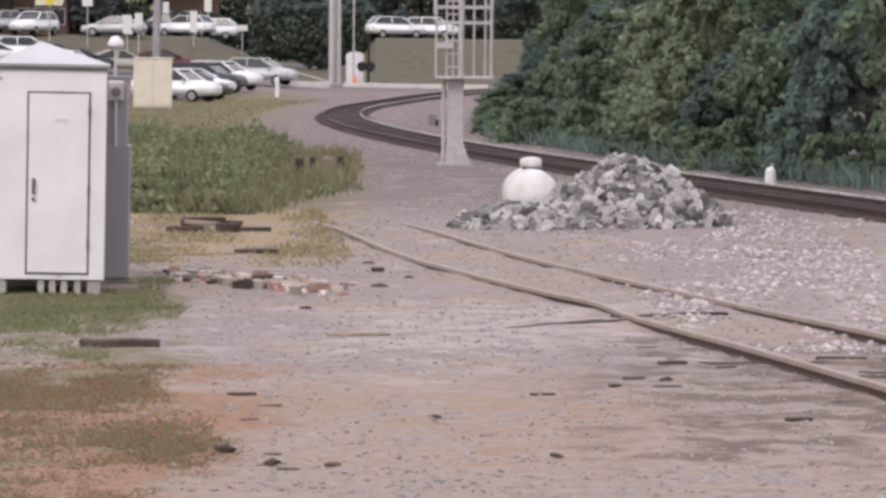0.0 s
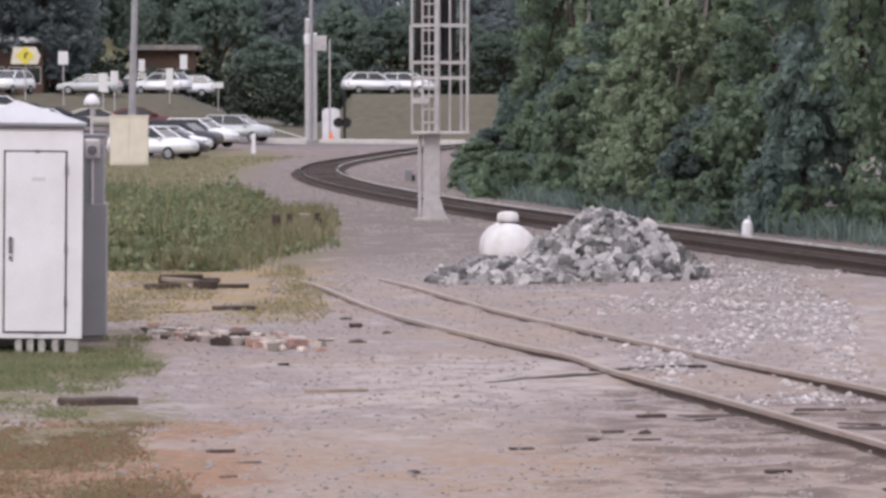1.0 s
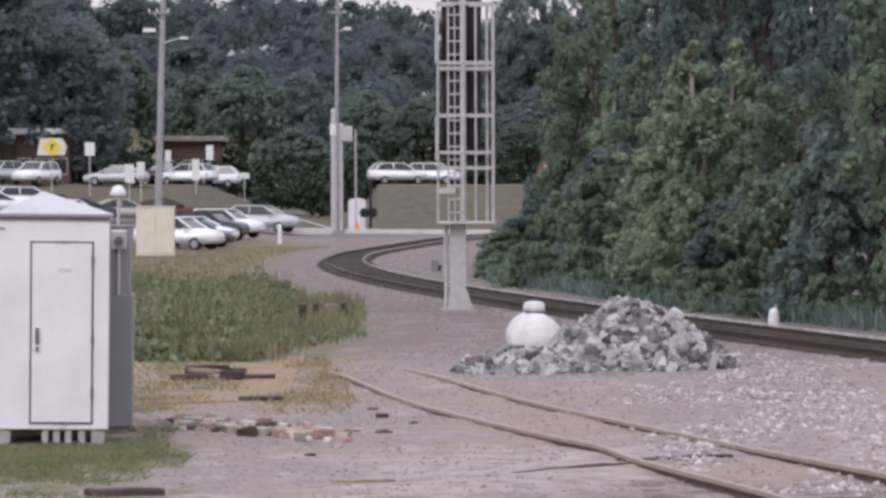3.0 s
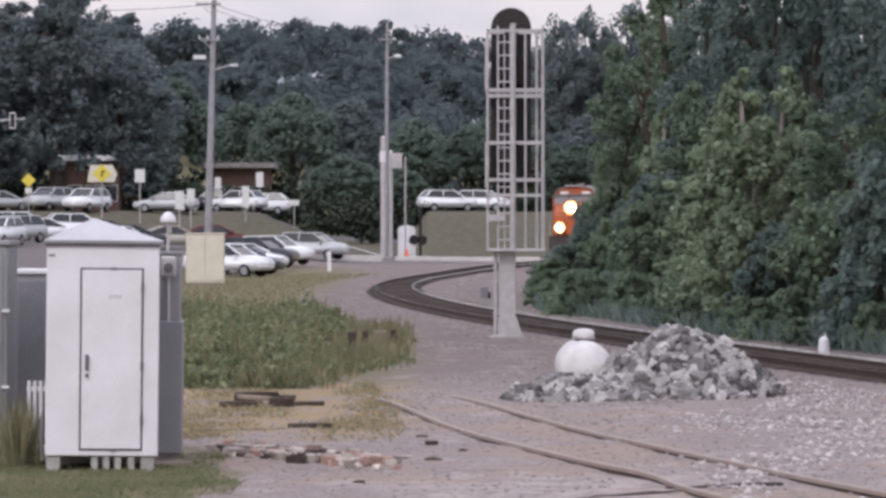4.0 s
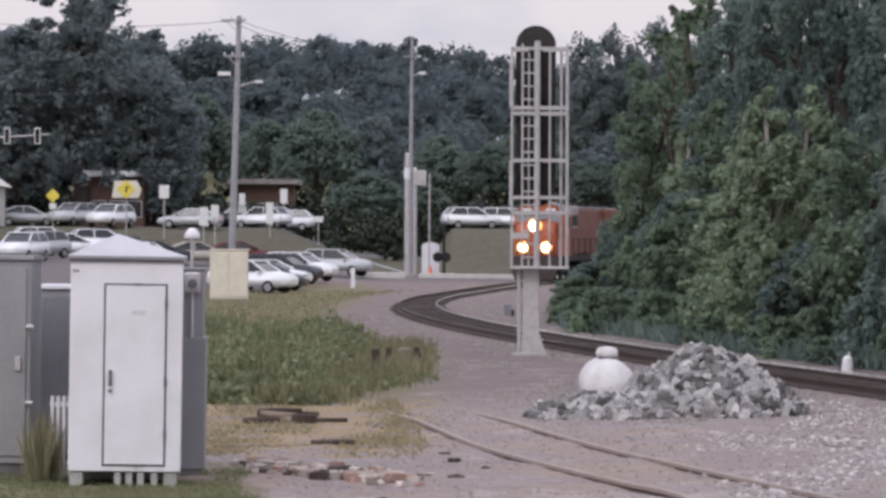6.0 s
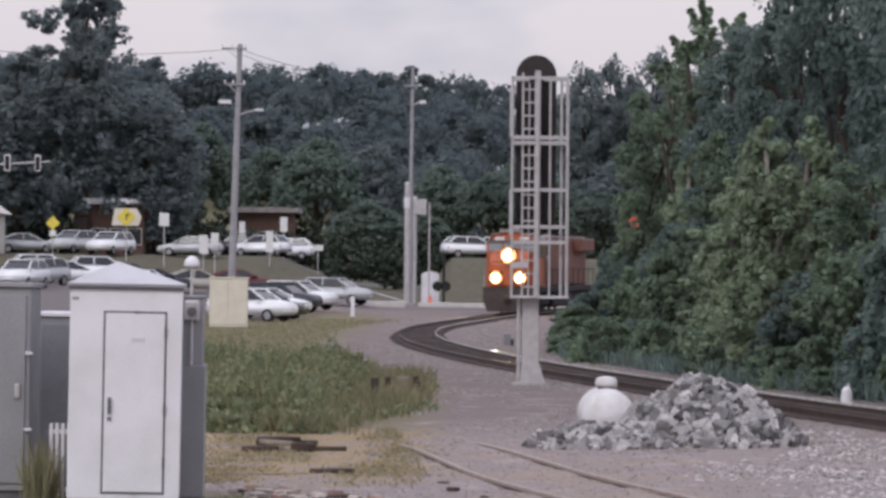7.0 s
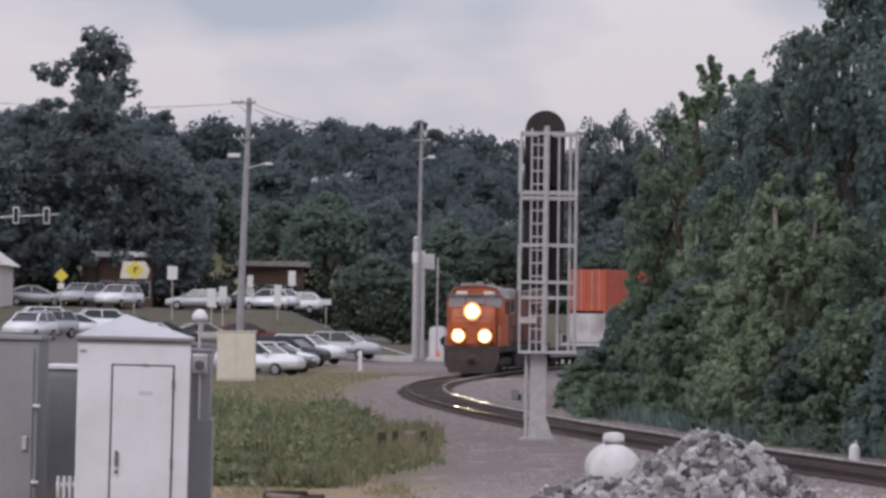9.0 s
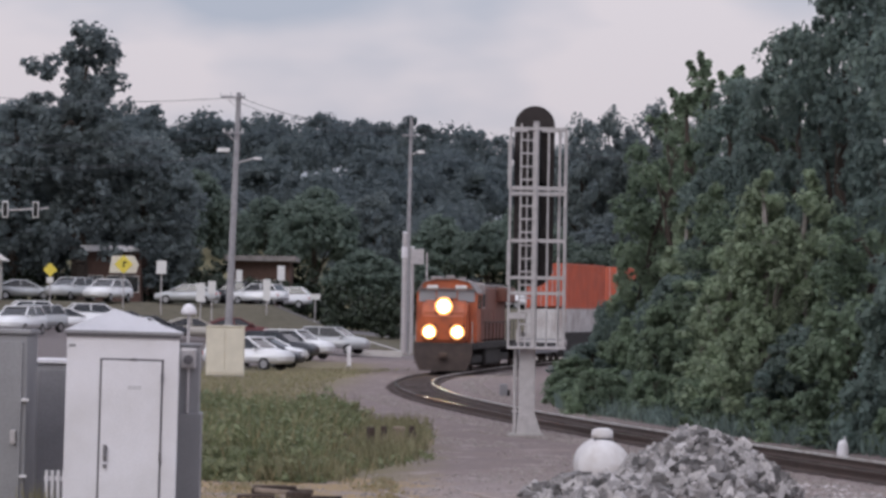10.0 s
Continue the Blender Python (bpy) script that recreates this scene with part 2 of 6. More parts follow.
def track_x(y):
    u = (min(y, 300.0) - 130) / 100
    v = 0.0
    for c in TRACK:
        v = v * u + c
    return v + max(0.0, y - 300.0) * 0.50


def track_dir(y):
    return Vector((track_x(y + 0.5) - track_x(y - 0.5), 1.0)).normalized()


def track_z(y):
    """The line climbs gently beyond the bend."""
    return 0.0075 * max(0.0, y - 182) * smoothstep(y, 170, 215)


def ground_z(x, y):
    off = abs(x - track_x(min(max(y, 0), 400)))
    away = smoothstep(off, 3.5, 16.0)
    tz = track_z(y)
    lot = max(0.0, 0.019 * (y - 195) + 0.062 * (-9.0 - x)) * smoothstep(y, 165, 205) if x < 2 else 0.0
    toe = 250 + 0.5 * max(-80, min(60, x))
    cut = max(0.0, 1 - min(1.0, max(0.0, (abs(x + 3.7) - 0.8) / (9.5 if x < -3.7 else 2.8))) ** 1.25) * 0.92
    bank = 0.6 + 3.3 * smoothstep(y, toe, toe + 34) * (1 - cut) if y > 215 else 0.0
    z = tz + (max(lot, bank * smoothstep(y, 215, 240)) - tz) * away
    z += 17.0 * smoothstep(y, 400, 640) * away
    return z - 0.13 * (1 - smoothstep(off, 0.84, 1.14))


GX = np.concatenate([np.linspace(-700, -60, 22)[:-1], np.linspace(-60, -14, 40)[:-1], np.linspace(-14, 20, 170)[:-1], np.linspace(20, 60, 30)[:-1], np.linspace(60, 700, 22)])
GY = np.concatenate([np.linspace(-120, 8, 14)[:-1], np.linspace(8, 18, 14)[:-1], np.linspace(18, 50, 190)[:-1], np.linspace(50, 75, 70)[:-1], np.linspace(75, 190, 150)[:-1], np.linspace(190, 420, 110)[:-1], np.linspace(420, 1500, 40)])


def yard_bump(x, y):
    """Small humps and ruts of the worn yard, fading out with the distance from its middle."""
    k = 1 - 0.8 * smoothstep(y, 44, 60)
    return k * (0.035 * noise.noise((x * 0.55, y * 0.4, 0)) + 0.020 * noise.noise((x * 1.9, y * 1.5, 4)) + 0.012 * noise.noise((x * 3.7, y * 2.3, 9)))


def build_ground():
    verts, faces = [], []
    for y in GY:
        for x in GX:
            z = ground_z(x, y)
            if -14 < x < 20 and 14 < y < 190:
                z += yard_bump(x, y)
            elif y < 420:
                z += 0.05 * noise.noise((x * 0.2, y * 0.2, 0))
            verts.append((x, y, z))
    w = len(GX)
    for j in range(len(GY) - 1):
        for i in range(w - 1):
            a = j * w + i
            faces.append((a, a + 1, a + w + 1, a + w))
    g = raw("ground", verts, faces, ground_material(), smooth=True)
    tagged(g, "grey gravel yard with worn dirt and dry grass", "ground", kind="structure")
    return g


def ground_material():
    """Gravel, dirt, dry grass and asphalt, blended by place in the yard and by noise."""
    m = bpy.data.materials.new("yard_ground")
    m.use_nodes = True
    n, l = m.node_tree.nodes, m.node_tree.links
    b = n["Principled BSDF"]
    b.inputs["Roughness"].default_value = 0.95
    b.inputs["Specular IOR Level"].default_value = 0.2
    co = n.new("ShaderNodeTexCoord")
    sep = n.new("ShaderNodeSeparateXYZ")
    l.new(co.outputs["Object"], sep.inputs[0])

    def tex(scale, detail=4, rough=0.6):
        t = n.new("ShaderNodeTexNoise")
        t.inputs["Scale"].default_value, t.inputs["Detail"].default_value, t.inputs["Roughness"].default_value = scale, detail, rough
        l.new(co.outputs["Object"], t.inputs["Vector"])
        return t.outputs["Fac"]

    def math_(op, a, c=None, clamp=False):
        t = n.new("ShaderNodeMath")
        t.operation, t.use_clamp = op, clamp
        for i, v in enumerate((a, c)):
            if v is None:
                continue
            if isinstance(v, (int, float)):
                t.inputs[i].default_value = v
            else:
                l.new(v, t.inputs[i])
        return t.outputs[0]

    def rng(v, a, c, lo=0.0, hi=1.0):
        t = n.new("ShaderNodeMapRange")
        t.interpolation_type = "SMOOTHSTEP"
        for k, q in (("From Min", a), ("From Max", c), ("To Min", lo), ("To Max", hi)):
            t.inputs[k].default_value = q
        l.new(v, t.inputs["Value"])
        return t.outputs["Result"]

    def blend(f, a, c):
        t = n.new("ShaderNodeMix")
        t.data_type = "RGBA"
        l.new(f, t.inputs["Factor"])
        for k, v in (("A", a), ("B", c)):
            if isinstance(v, tuple):
                t.inputs[k].default_value = (*v, 1)
            else:
                l.new(v, t.inputs[k])
        return t.outputs["Result"]

    big, mid, fine, tiny = tex(0.35), tex(1.6), tex(9.0), tex(34.0, 2)
    X, Y = sep.outputs[0], sep.outputs[1]
    wob = math_("ADD", math_("MULTIPLY", math_("SUBTRACT", mid, 0.5), 3.0), math_("MULTIPLY", math_("SUBTRACT", big, 0.5), 4.0))
    Xw, Yw = math_("ADD", X, math_("MULTIPLY", wob, 0.6)), math_("ADD", Y, math_("MULTIPLY", wob, 3.0))

    def zone(x0, x1, y0, y1, soft=0.6):
        a = math_("MULTIPLY", rng(Xw, x0 - soft, x0 + soft), rng(Xw, x1 - soft, x1 + soft, 1, 0))
        c = math_("MULTIPLY", rng(Yw, y0 - 2 * soft, y0 + 2 * soft), rng(Yw, y1 - 2 * soft, y1 + 2 * soft, 1, 0))
        return math_("MULTIPLY", a, c)

    gravel = blend(rng(fine, 0.35, 0.65), (0.220, 0.190, 0.184), (0.300, 0.262, 0.254))
    gravel = blend(rng(tiny, 0.52, 0.70), gravel, (0.42, 0.375, 0.365))
    gravel = blend(rng(tiny, 0.46, 0.30), gravel, (0.155, 0.128, 0.122))
    gravel = blend(rng(mid, 0.56, 0.70), gravel, (0.385, 0.345, 0.335))
    gravel = blend(rng(Y, 52, 64), gravel, blend(rng(fine, 0.35, 0.65), (0.145, 0.123, 0.120), (0.200, 0.172, 0.168)))
    dirt = blend(rng(fine, 0.35, 0.65), (0.270, 0.215, 0.180), (0.345, 0.280, 0.240))
    orange = blend(rng(fine, 0.35, 0.65), (0.275, 0.195, 0.138), (0.335, 0.250, 0.188))
    straw = blend(rng(fine, 0.35, 0.65), (0.265, 0.195, 0.088), (0.35, 0.262, 0.135))
    green = blend(rng(fine, 0.35, 0.65), (0.135, 0.130, 0.070), (0.205, 0.180, 0.110))
    dark = (0.125, 0.098, 0.085)
    bankgrass = blend(rng(mid, 0.35, 0.65), (0.092, 0.084, 0.058), (0.130, 0.115, 0.082))
    asphalt = blend(rng(fine, 0.35, 0.65), (0.125, 0.118, 0.12), (0.155, 0.147, 0.147))
    col = blend(math_("MULTIPLY", rng(big, 0.47, 0.60), rng(Y, 46, 58, 1, 0.12)), gravel, dirt)
    blotch, patch = tex(2.6, 6, 0.72), tex(0.9, 5, 0.65)
    col = blend(math_("MULTIPLY", rng(blotch, 0.53, 0.66), 0.62), col, (0.185, 0.152, 0.138))
    col = blend(math_("MULTIPLY", rng(patch, 0.54, 0.66), 0.55), col, (0.43, 0.385, 0.37))
    # pale crushed stone spilled beyond the siding
    col = blend(math_("MULTIPLY", zone(4.3, 9.5, 33, 47, 0.7), rng(blotch, 0.47, 0.62)), col, (0.40, 0.36, 0.352))
    # worn path of finer, lighter grit across the siding's end
    col = blend(math_("MULTIPLY", zone(-0.3, 2.6, 30, 36, 0.5), rng(blotch, 0.62, 0.42)), col, (0.40, 0.355, 0.335))
    col = blend(math_("MULTIPLY", zone(-6, 9, 5, 27, 1.0), rng(mid, 0.36, 0.52)), col, dirt)
    col = blend(math_("MULTIPLY", zone(-1.3, 1.9, 23.5, 27.5), rng(mid, 0.42, 0.56)), col, orange)
    col = blend(math_("MULTIPLY", zone(1.8, 6.0, 22, 32.5), rng(mid, 0.44, 0.6)), col, dark)
    col = blend(zone(-9, -2.0, 31.5, 40.0, 0.3), col, green)
    col = blend(math_("MULTIPLY", zone(-4.2, -0.4, 42.5, 60), rng(patch, 0.38, 0.54)), col, straw)
    col = blend(zone(-12, -0.4, 57, 84), col, green)
    dead = blend(rng(fine, 0.35, 0.65), (0.225, 0.130, 0.080), (0.325, 0.205, 0.130))
    dead = blend(rng(mid, 0.52, 0.66), dead, blend(rng(fine, 0.35, 0.65), (0.15, 0.135, 0.075), (0.22, 0.19, 0.115)))
    col = blend(zone(-9, -1.0, 2, 27.5, 0.35), col, dead)
    col = blend(math_("MULTIPLY", zone(-9, -1.6, 25.6, 29.2, 0.3), rng(patch, 0.36, 0.52)), col, green)
    col = blend(zone(-90, -4.2, 84, 215, 1.2), col, green)
    lot = blend(zone(-110, -9.6, 180, 262, 0.15), col, asphalt)
    lot = blend(math_("MULTIPLY", rng(Y, 226, 229), rng(Y, 240, 243, 1, 0)), lot, asphalt)
    dusty = n.new("ShaderNodeMix")
    dusty.data_type = "RGBA"                     # a little even reddish tint over all
    dusty.inputs["Factor"].default_value = 0.16
    dusty.inputs["B"].default_value = (0.305, 0.205, 0.185, 1)
    l.new(lot, dusty.inputs["A"])
    lot = dusty.outputs["Result"]
    # sooty ballast between the rails of the main track
    u = math_("DIVIDE", math_("SUBTRACT", Y, 130.0), 100.0)
    tx = math_("MULTIPLY", u, TRACK[0])
    for c in TRACK[1:-1]:
        tx = math_("MULTIPLY", math_("ADD", tx, c), u)
    tx = math_("ADD", tx, TRACK[-1])
    band = rng(math_("ADD", math_("ABSOLUTE", math_("SUBTRACT", X, tx)), math_("MULTIPLY", math_("SUBTRACT", fine, 0.5), 0.4)), 0.90, 1.14, 1, 0)
    lot = blend(band, lot, blend(rng(fine, 0.35, 0.65), (0.075, 0.055, 0.052), (0.12, 0.09, 0.085)))
    col = blend(rng(Y, 246, 252), lot, bankgrass)
    col = blend(rng(Y, 288, 292), col, asphalt)
    col = blend(rng(Y, 303, 308), col, green)
    l.new(col, b.inputs["Base Color"])
    bp = n.new("ShaderNodeBump")
    bp.inputs["Strength"].default_value, bp.inputs["Distance"].default_value = 0.6, 0.03
    hsum = math_("ADD", math_("ADD", fine, math_("MULTIPLY", tiny, 0.7)), math_("MULTIPLY", blotch, 2.0))
    l.new(hsum, bp.inputs["Height"])
    l.new(bp.outputs["Normal"], b.inputs["Normal"])
    return m


ground = build_ground()


# ---------------- tracks ----------------
def rail_strip(name, pts, z_top, height, head_mat, web_mat, parent, foot=0.14, hw=0.036, top_mat=None):
    """One rail along plan points: a foot and web, and its worn head."""
    prof_web = [(-foot / 2, 0), (foot / 2, 0), (foot / 2, 0.015), (0.012, 0.04), (0.012, height - 0.047), (-0.012, height - 0.047), (-0.012, 0.04), (-foot / 2, 0.015)]
    prof_head = [(-hw, height - 0.045), (hw, height - 0.045), (hw, height - 0.008), (hw - 0.01, height), (0.01 - hw, height), (-hw, height - 0.008)]
    rail = None
    for nm, prof, mt in (("rail", prof_web, web_mat), ("railhead", prof_head, head_mat)):
        verts, faces = [], []
        k = len(prof)
        for i, p in enumerate(pts):
            a, c = pts[max(0, i - 1)], pts[min(len(pts) - 1, i + 1)]
            d = Vector((c[0] - a[0], c[1] - a[1])).normalized()
            zt = p[2] if len(p) > 2 else 0.0
            for q in prof:
                verts.append((p[0] + d.y * q[0], p[1] - d.x * q[0], z_top + zt - height + q[1]))
        for i in range(len(pts) - 1):
            for j in range(k):
                faces.append((i * k + j, i * k + (j + 1) % k, (i + 1) * k + (j + 1) % k, (i + 1) * k + j))
        faces += [tuple(range(k)), tuple((len(pts) - 1) * k + j for j in range(k))[::-1]]
        ob = raw(nm, verts, faces, mt, rail or parent)
        if nm == "railhead" and top_mat:
            ob.data.materials.append(top_mat)          # running surface polished by wheels
            for i in range(len(pts) - 1):
                ob.data.polygons[i * k + 3].material_index = 1
        rail = rail or ob
    return rail


def smooth_line(ctrl, step=0.25):
    """Catmull-Rom through plan points."""
    out = []
    P = [ctrl[0]] + list(ctrl) + [ctrl[-1]]
    for i in range(1, len(P) - 2):
        p0, p1, p2, p3 = (Vector(p) for p in P[i - 1:i + 3])
        n_ = max(1, int((p2 - p1).length / step))
        for k in range(n_):
            t = k / n_
            out.append(0.5 * (2 * p1 + (p2 - p0) * t + (2 * p0 - 5 * p1 + 4 * p2 - p3) * t * t + (3 * p1 - p0 - 3 * p2 + p3) * t ** 3))
    out.append(Vector(ctrl[-1]))
    return [tuple(p) for p in out]


RAIL_TOP = 0.15
main_track = tagged(empty("main_track"), "curved main railway track with dark timber ties", "railway track", kind="structure")
TRACK_YS = list(np.arange(4.0, 380.0, 1.0))
for side in (-1, 1):
    pts = []
    for y in TRACK_YS:
        d = track_dir(y)
        pts.append((track_x(y) + d.y * 0.755 * side, y - d.x * 0.755 * side, track_z(y)))
    rail_strip("rail", pts, RAIL_TOP, 0.17, M["steel_rust"] if side < 0 else M["steel_pale"], M["steel_rust"], main_track, top_mat=M["steel_worn"])


def build_ties():
    y, k = 6.0, 0
    far_v, far_f = [], []
    bm = bmesh.new()
    box(bm, -1.19, 1.19, -0.115, 0.115, -0.16, 0.0, bevel=0.015)
    bm.verts.ensure_lookup_table()
    me = bpy.data.meshes.new("tie")
    bm.to_mesh(me)
    me.materials.append(M["tie"])
    base = [v.co.copy() for v in bm.verts]
    poly = [[v.index for v in f.verts] for f in bm.faces]
    bm.free()
    while y < 376:
        d = track_dir(y)
        m = Matrix.Translation((track_x(y), y, track_z(y) - 0.012 + random.uniform(-0.01, 0.01))) @ Matrix.Rotation(math.atan2(-d.x, d.y) + random.uniform(-0.02, 0.02), 4, "Z")
        if 58 < y < 215 and k < 300:
            ob = new("tie", me)
            ob.matrix_basis = m
            ob.parent = main_track
            k += 1
        else:
            o = len(far_v)
            far_v += [m @ v for v in base]
            far_f += [[o + i for i in f] for f in poly]
        y += 0.52 * d.y
    tagged(raw("distant_ties", far_v, far_f, M["tie"], main_track), kind="stuff")


siding = tagged(empty("siding_track"), "old rusty siding rails sunk in gravel", "railway track", kind="structure")
NEAR_RAIL = [(-1.35, 56.5, -0.12), (-0.53, 50.6, -0.02), (0.24, 44.3, -0.012), (0.85, 40.9, -0.012), (1.63, 37.2, -0.005), (2.09, 35.2, 0.010), (2.31, 33.7, -0.006), (2.66, 31.5, 0.012), (2.95, 29.85, 0.025), (3.64, 25.85, 0.035), (5.4, 15.5, 0.035), (7.3, 5.0, 0.035)]
FAR_RAIL = [(0.10, 54.5, -0.10), (0.59, 51.3, -0.02), (1.72, 43.8, -0.012), (2.63, 39.2, -0.008), (3.45, 35.2, 0.0), (4.36, 30.9, 0.02), (5.08, 26.8, 0.035), (6.9, 16.2, 0.035), (8.8, 5.8, 0.035)]
for ctrl in (NEAR_RAIL, FAR_RAIL):
    rail_strip("rail", smooth_line(ctrl), 0.072, 0.13, M["steel_dull"], M["steel_rust"], siding, foot=0.06, hw=0.024)
for y in np.arange(10.0, 34.0, 0.62):
    cx = 3.05 + (33.5 - y) * 0.172
    t_ = part("tie", bbox(-1.25, 1.25, -0.11, 0.11, -0.15, 0, bevel=0.015), M["old_wood"], siding)
    t_.matrix_basis = pose(cx + random.uniform(-0.05, 0.05), y, (-0.03 if y < 29.5 else -0.045) + random.uniform(-0.03, 0.035), 0, 0, 10 + random.uniform(-2, 2))


# ---------------- signal mast ----------------
def signal_mast():
    s = empty("signal_mast", pose(1.69, 82.1, 0) @ Matrix.Scale(0.96, 4))
    tagged(s, "grey steel railway signal with caged ladder beside the main track", "railway signal")
    g = M["galvanised"]

    def bar(name, a, b, r, n=6, mt=g):
        return part(name, brod(a, b, r, n=n), mt, s)

    z0, z1 = 2.07, 7.13
    xl, xr = -0.40, 0.88
    # trunk: a wide box column on a splayed foot
    bm = bbox(-0.135, 0.245, -0.2, 0.2, 0.25, z0 - 0.04, bevel=0.015)
    part("trunk", bm, g, s)
    foot = bmesh.new()
    prism(foot, [(-0.22, 0.0), (0.42, 0.0), (0.40, 0.06), (0.26, 0.50), (-0.145, 0.50), (-0.18, 0.06)], -0.28, 0.28)
    part("foot", foot, g, s)
    part("base_plate", bbox(-0.36, 0.46, -0.36, 0.36, -0.05, 0.06, bevel=0.02), M["concrete"], s, "concrete footing")
    part("conduit", brod((-0.22, -0.18, 0.0), (-0.22, -0.18, 2.0), 0.045), g, s)
    for zz in (0.55, 1.3):
        part("bracket", bbox(-0.28, -0.13, -0.22, -0.12, zz, zz + 0.05), g, s)
    # platform
    part("platform", bbox(xl - 0.02, xr + 0.05, -0.55, 0.35, z0 - 0.05, z0 + 0.01, bevel=0.01), g, s)
    # mast and ladder
    bar("mast", (0.195, 0.0, z0), (0.195, 0.0, z1 + 0.2), 0.065, 12)
    ladder = part("ladder", bmesh.new(), g, s)
    for x in (-0.165, 0.13):
        part("stile", bbox(x - 0.022, x + 0.022, -0.47, -0.41, z0, z1 + 0.12), g, ladder)
    part("stile", bbox(-0.03, 0.0, -0.46, -0.42, z0, z1 - 0.1), g, ladder)
    z = z0 + 0.22
    while z < z1:
        part("rung", brod((-0.165, -0.44, z), (0.13, -0.44, z), 0.020, n=6), g, ladder)
        z += 0.305
    # cage of uprights and hoops
    for x, y, r in ((xl, -0.5, 0.026), (xl, 0.3, 0.026), (xr, -0.5, 0.036), (xr, 0.3, 0.030), (0.47, -0.5, 0.028), (0.74, -0.2, 0.040), (0.19, -0.52, 0.05)):
        bar("upright", (x, y, z0), (x, y, z1), r)
    for z in (z1, 5.76, 5.63, 4.54, 3.68, 3.32):
        hoop = bmesh.new()
        for a, b in (((xl, -0.5), (xr, -0.5)), ((xl, 0.3), (xr, 0.3)), ((xl, -0.5), (xl, 0.3)), ((xr, -0.5), (xr, 0.3))):
            box(hoop, min(a[0], b[0]) - 0.02, max(a[0], b[0]) + 0.02, min(a[1], b[1]) - 0.02, max(a[1], b[1]) + 0.02, z - 0.035, z + 0.035)
        part("hoop", hoop, g, s)
    part("side_plate", bbox(xl - 0.06, xl + 0.03, -0.30, 0.1, 5.75, 6.85, bevel=0.01), g, s)
    part("side_plate", bbox(xl - 0.06, xl + 0.03, -0.30, 0.1, 3.5, 4.55, bevel=0.01), g, s)
    part("junction_box", bbox(xl, -0.02, -0.56, -0.42, 2.72, 2.86, bevel=0.01), M["galvanised"], s)
    # two long heads with rounded backboards, lenses away from the ladder
    for zc, half in ((6.62, 0.62), (4.72, 0.78)):
        pts = []
        for k in range(25):
            a = math.pi * k / 24
            pts.append((0.16 + 0.47 * math.cos(a), zc + half + 0.47 * math.sin(a)))
        for k in range(25):
            a = math.pi + math.pi * k / 24
            pts.append((0.16 + 0.47 * math.cos(a), zc - half + 0.47 * math.sin(a)))
        bm = bmesh.new()
        prism(bm, pts, 0.36, 0.40)
        head = part("signal_head", bm, M["head_brown"], s, "dark round-ended signal backboard")
        part("housing", bbox(0.0, 0.32, 0.16, 0.36, zc - half, zc + half, bevel=0.03), M["black"], head)
        for k in (-1, 0, 1):
            c = zc + k * half * 0.85
            part("visor", brod((0.16, 0.40, c), (0.16, 0.68, c), 0.13, 0.12, 16), M["black"], head)
    return s


signal_mast()


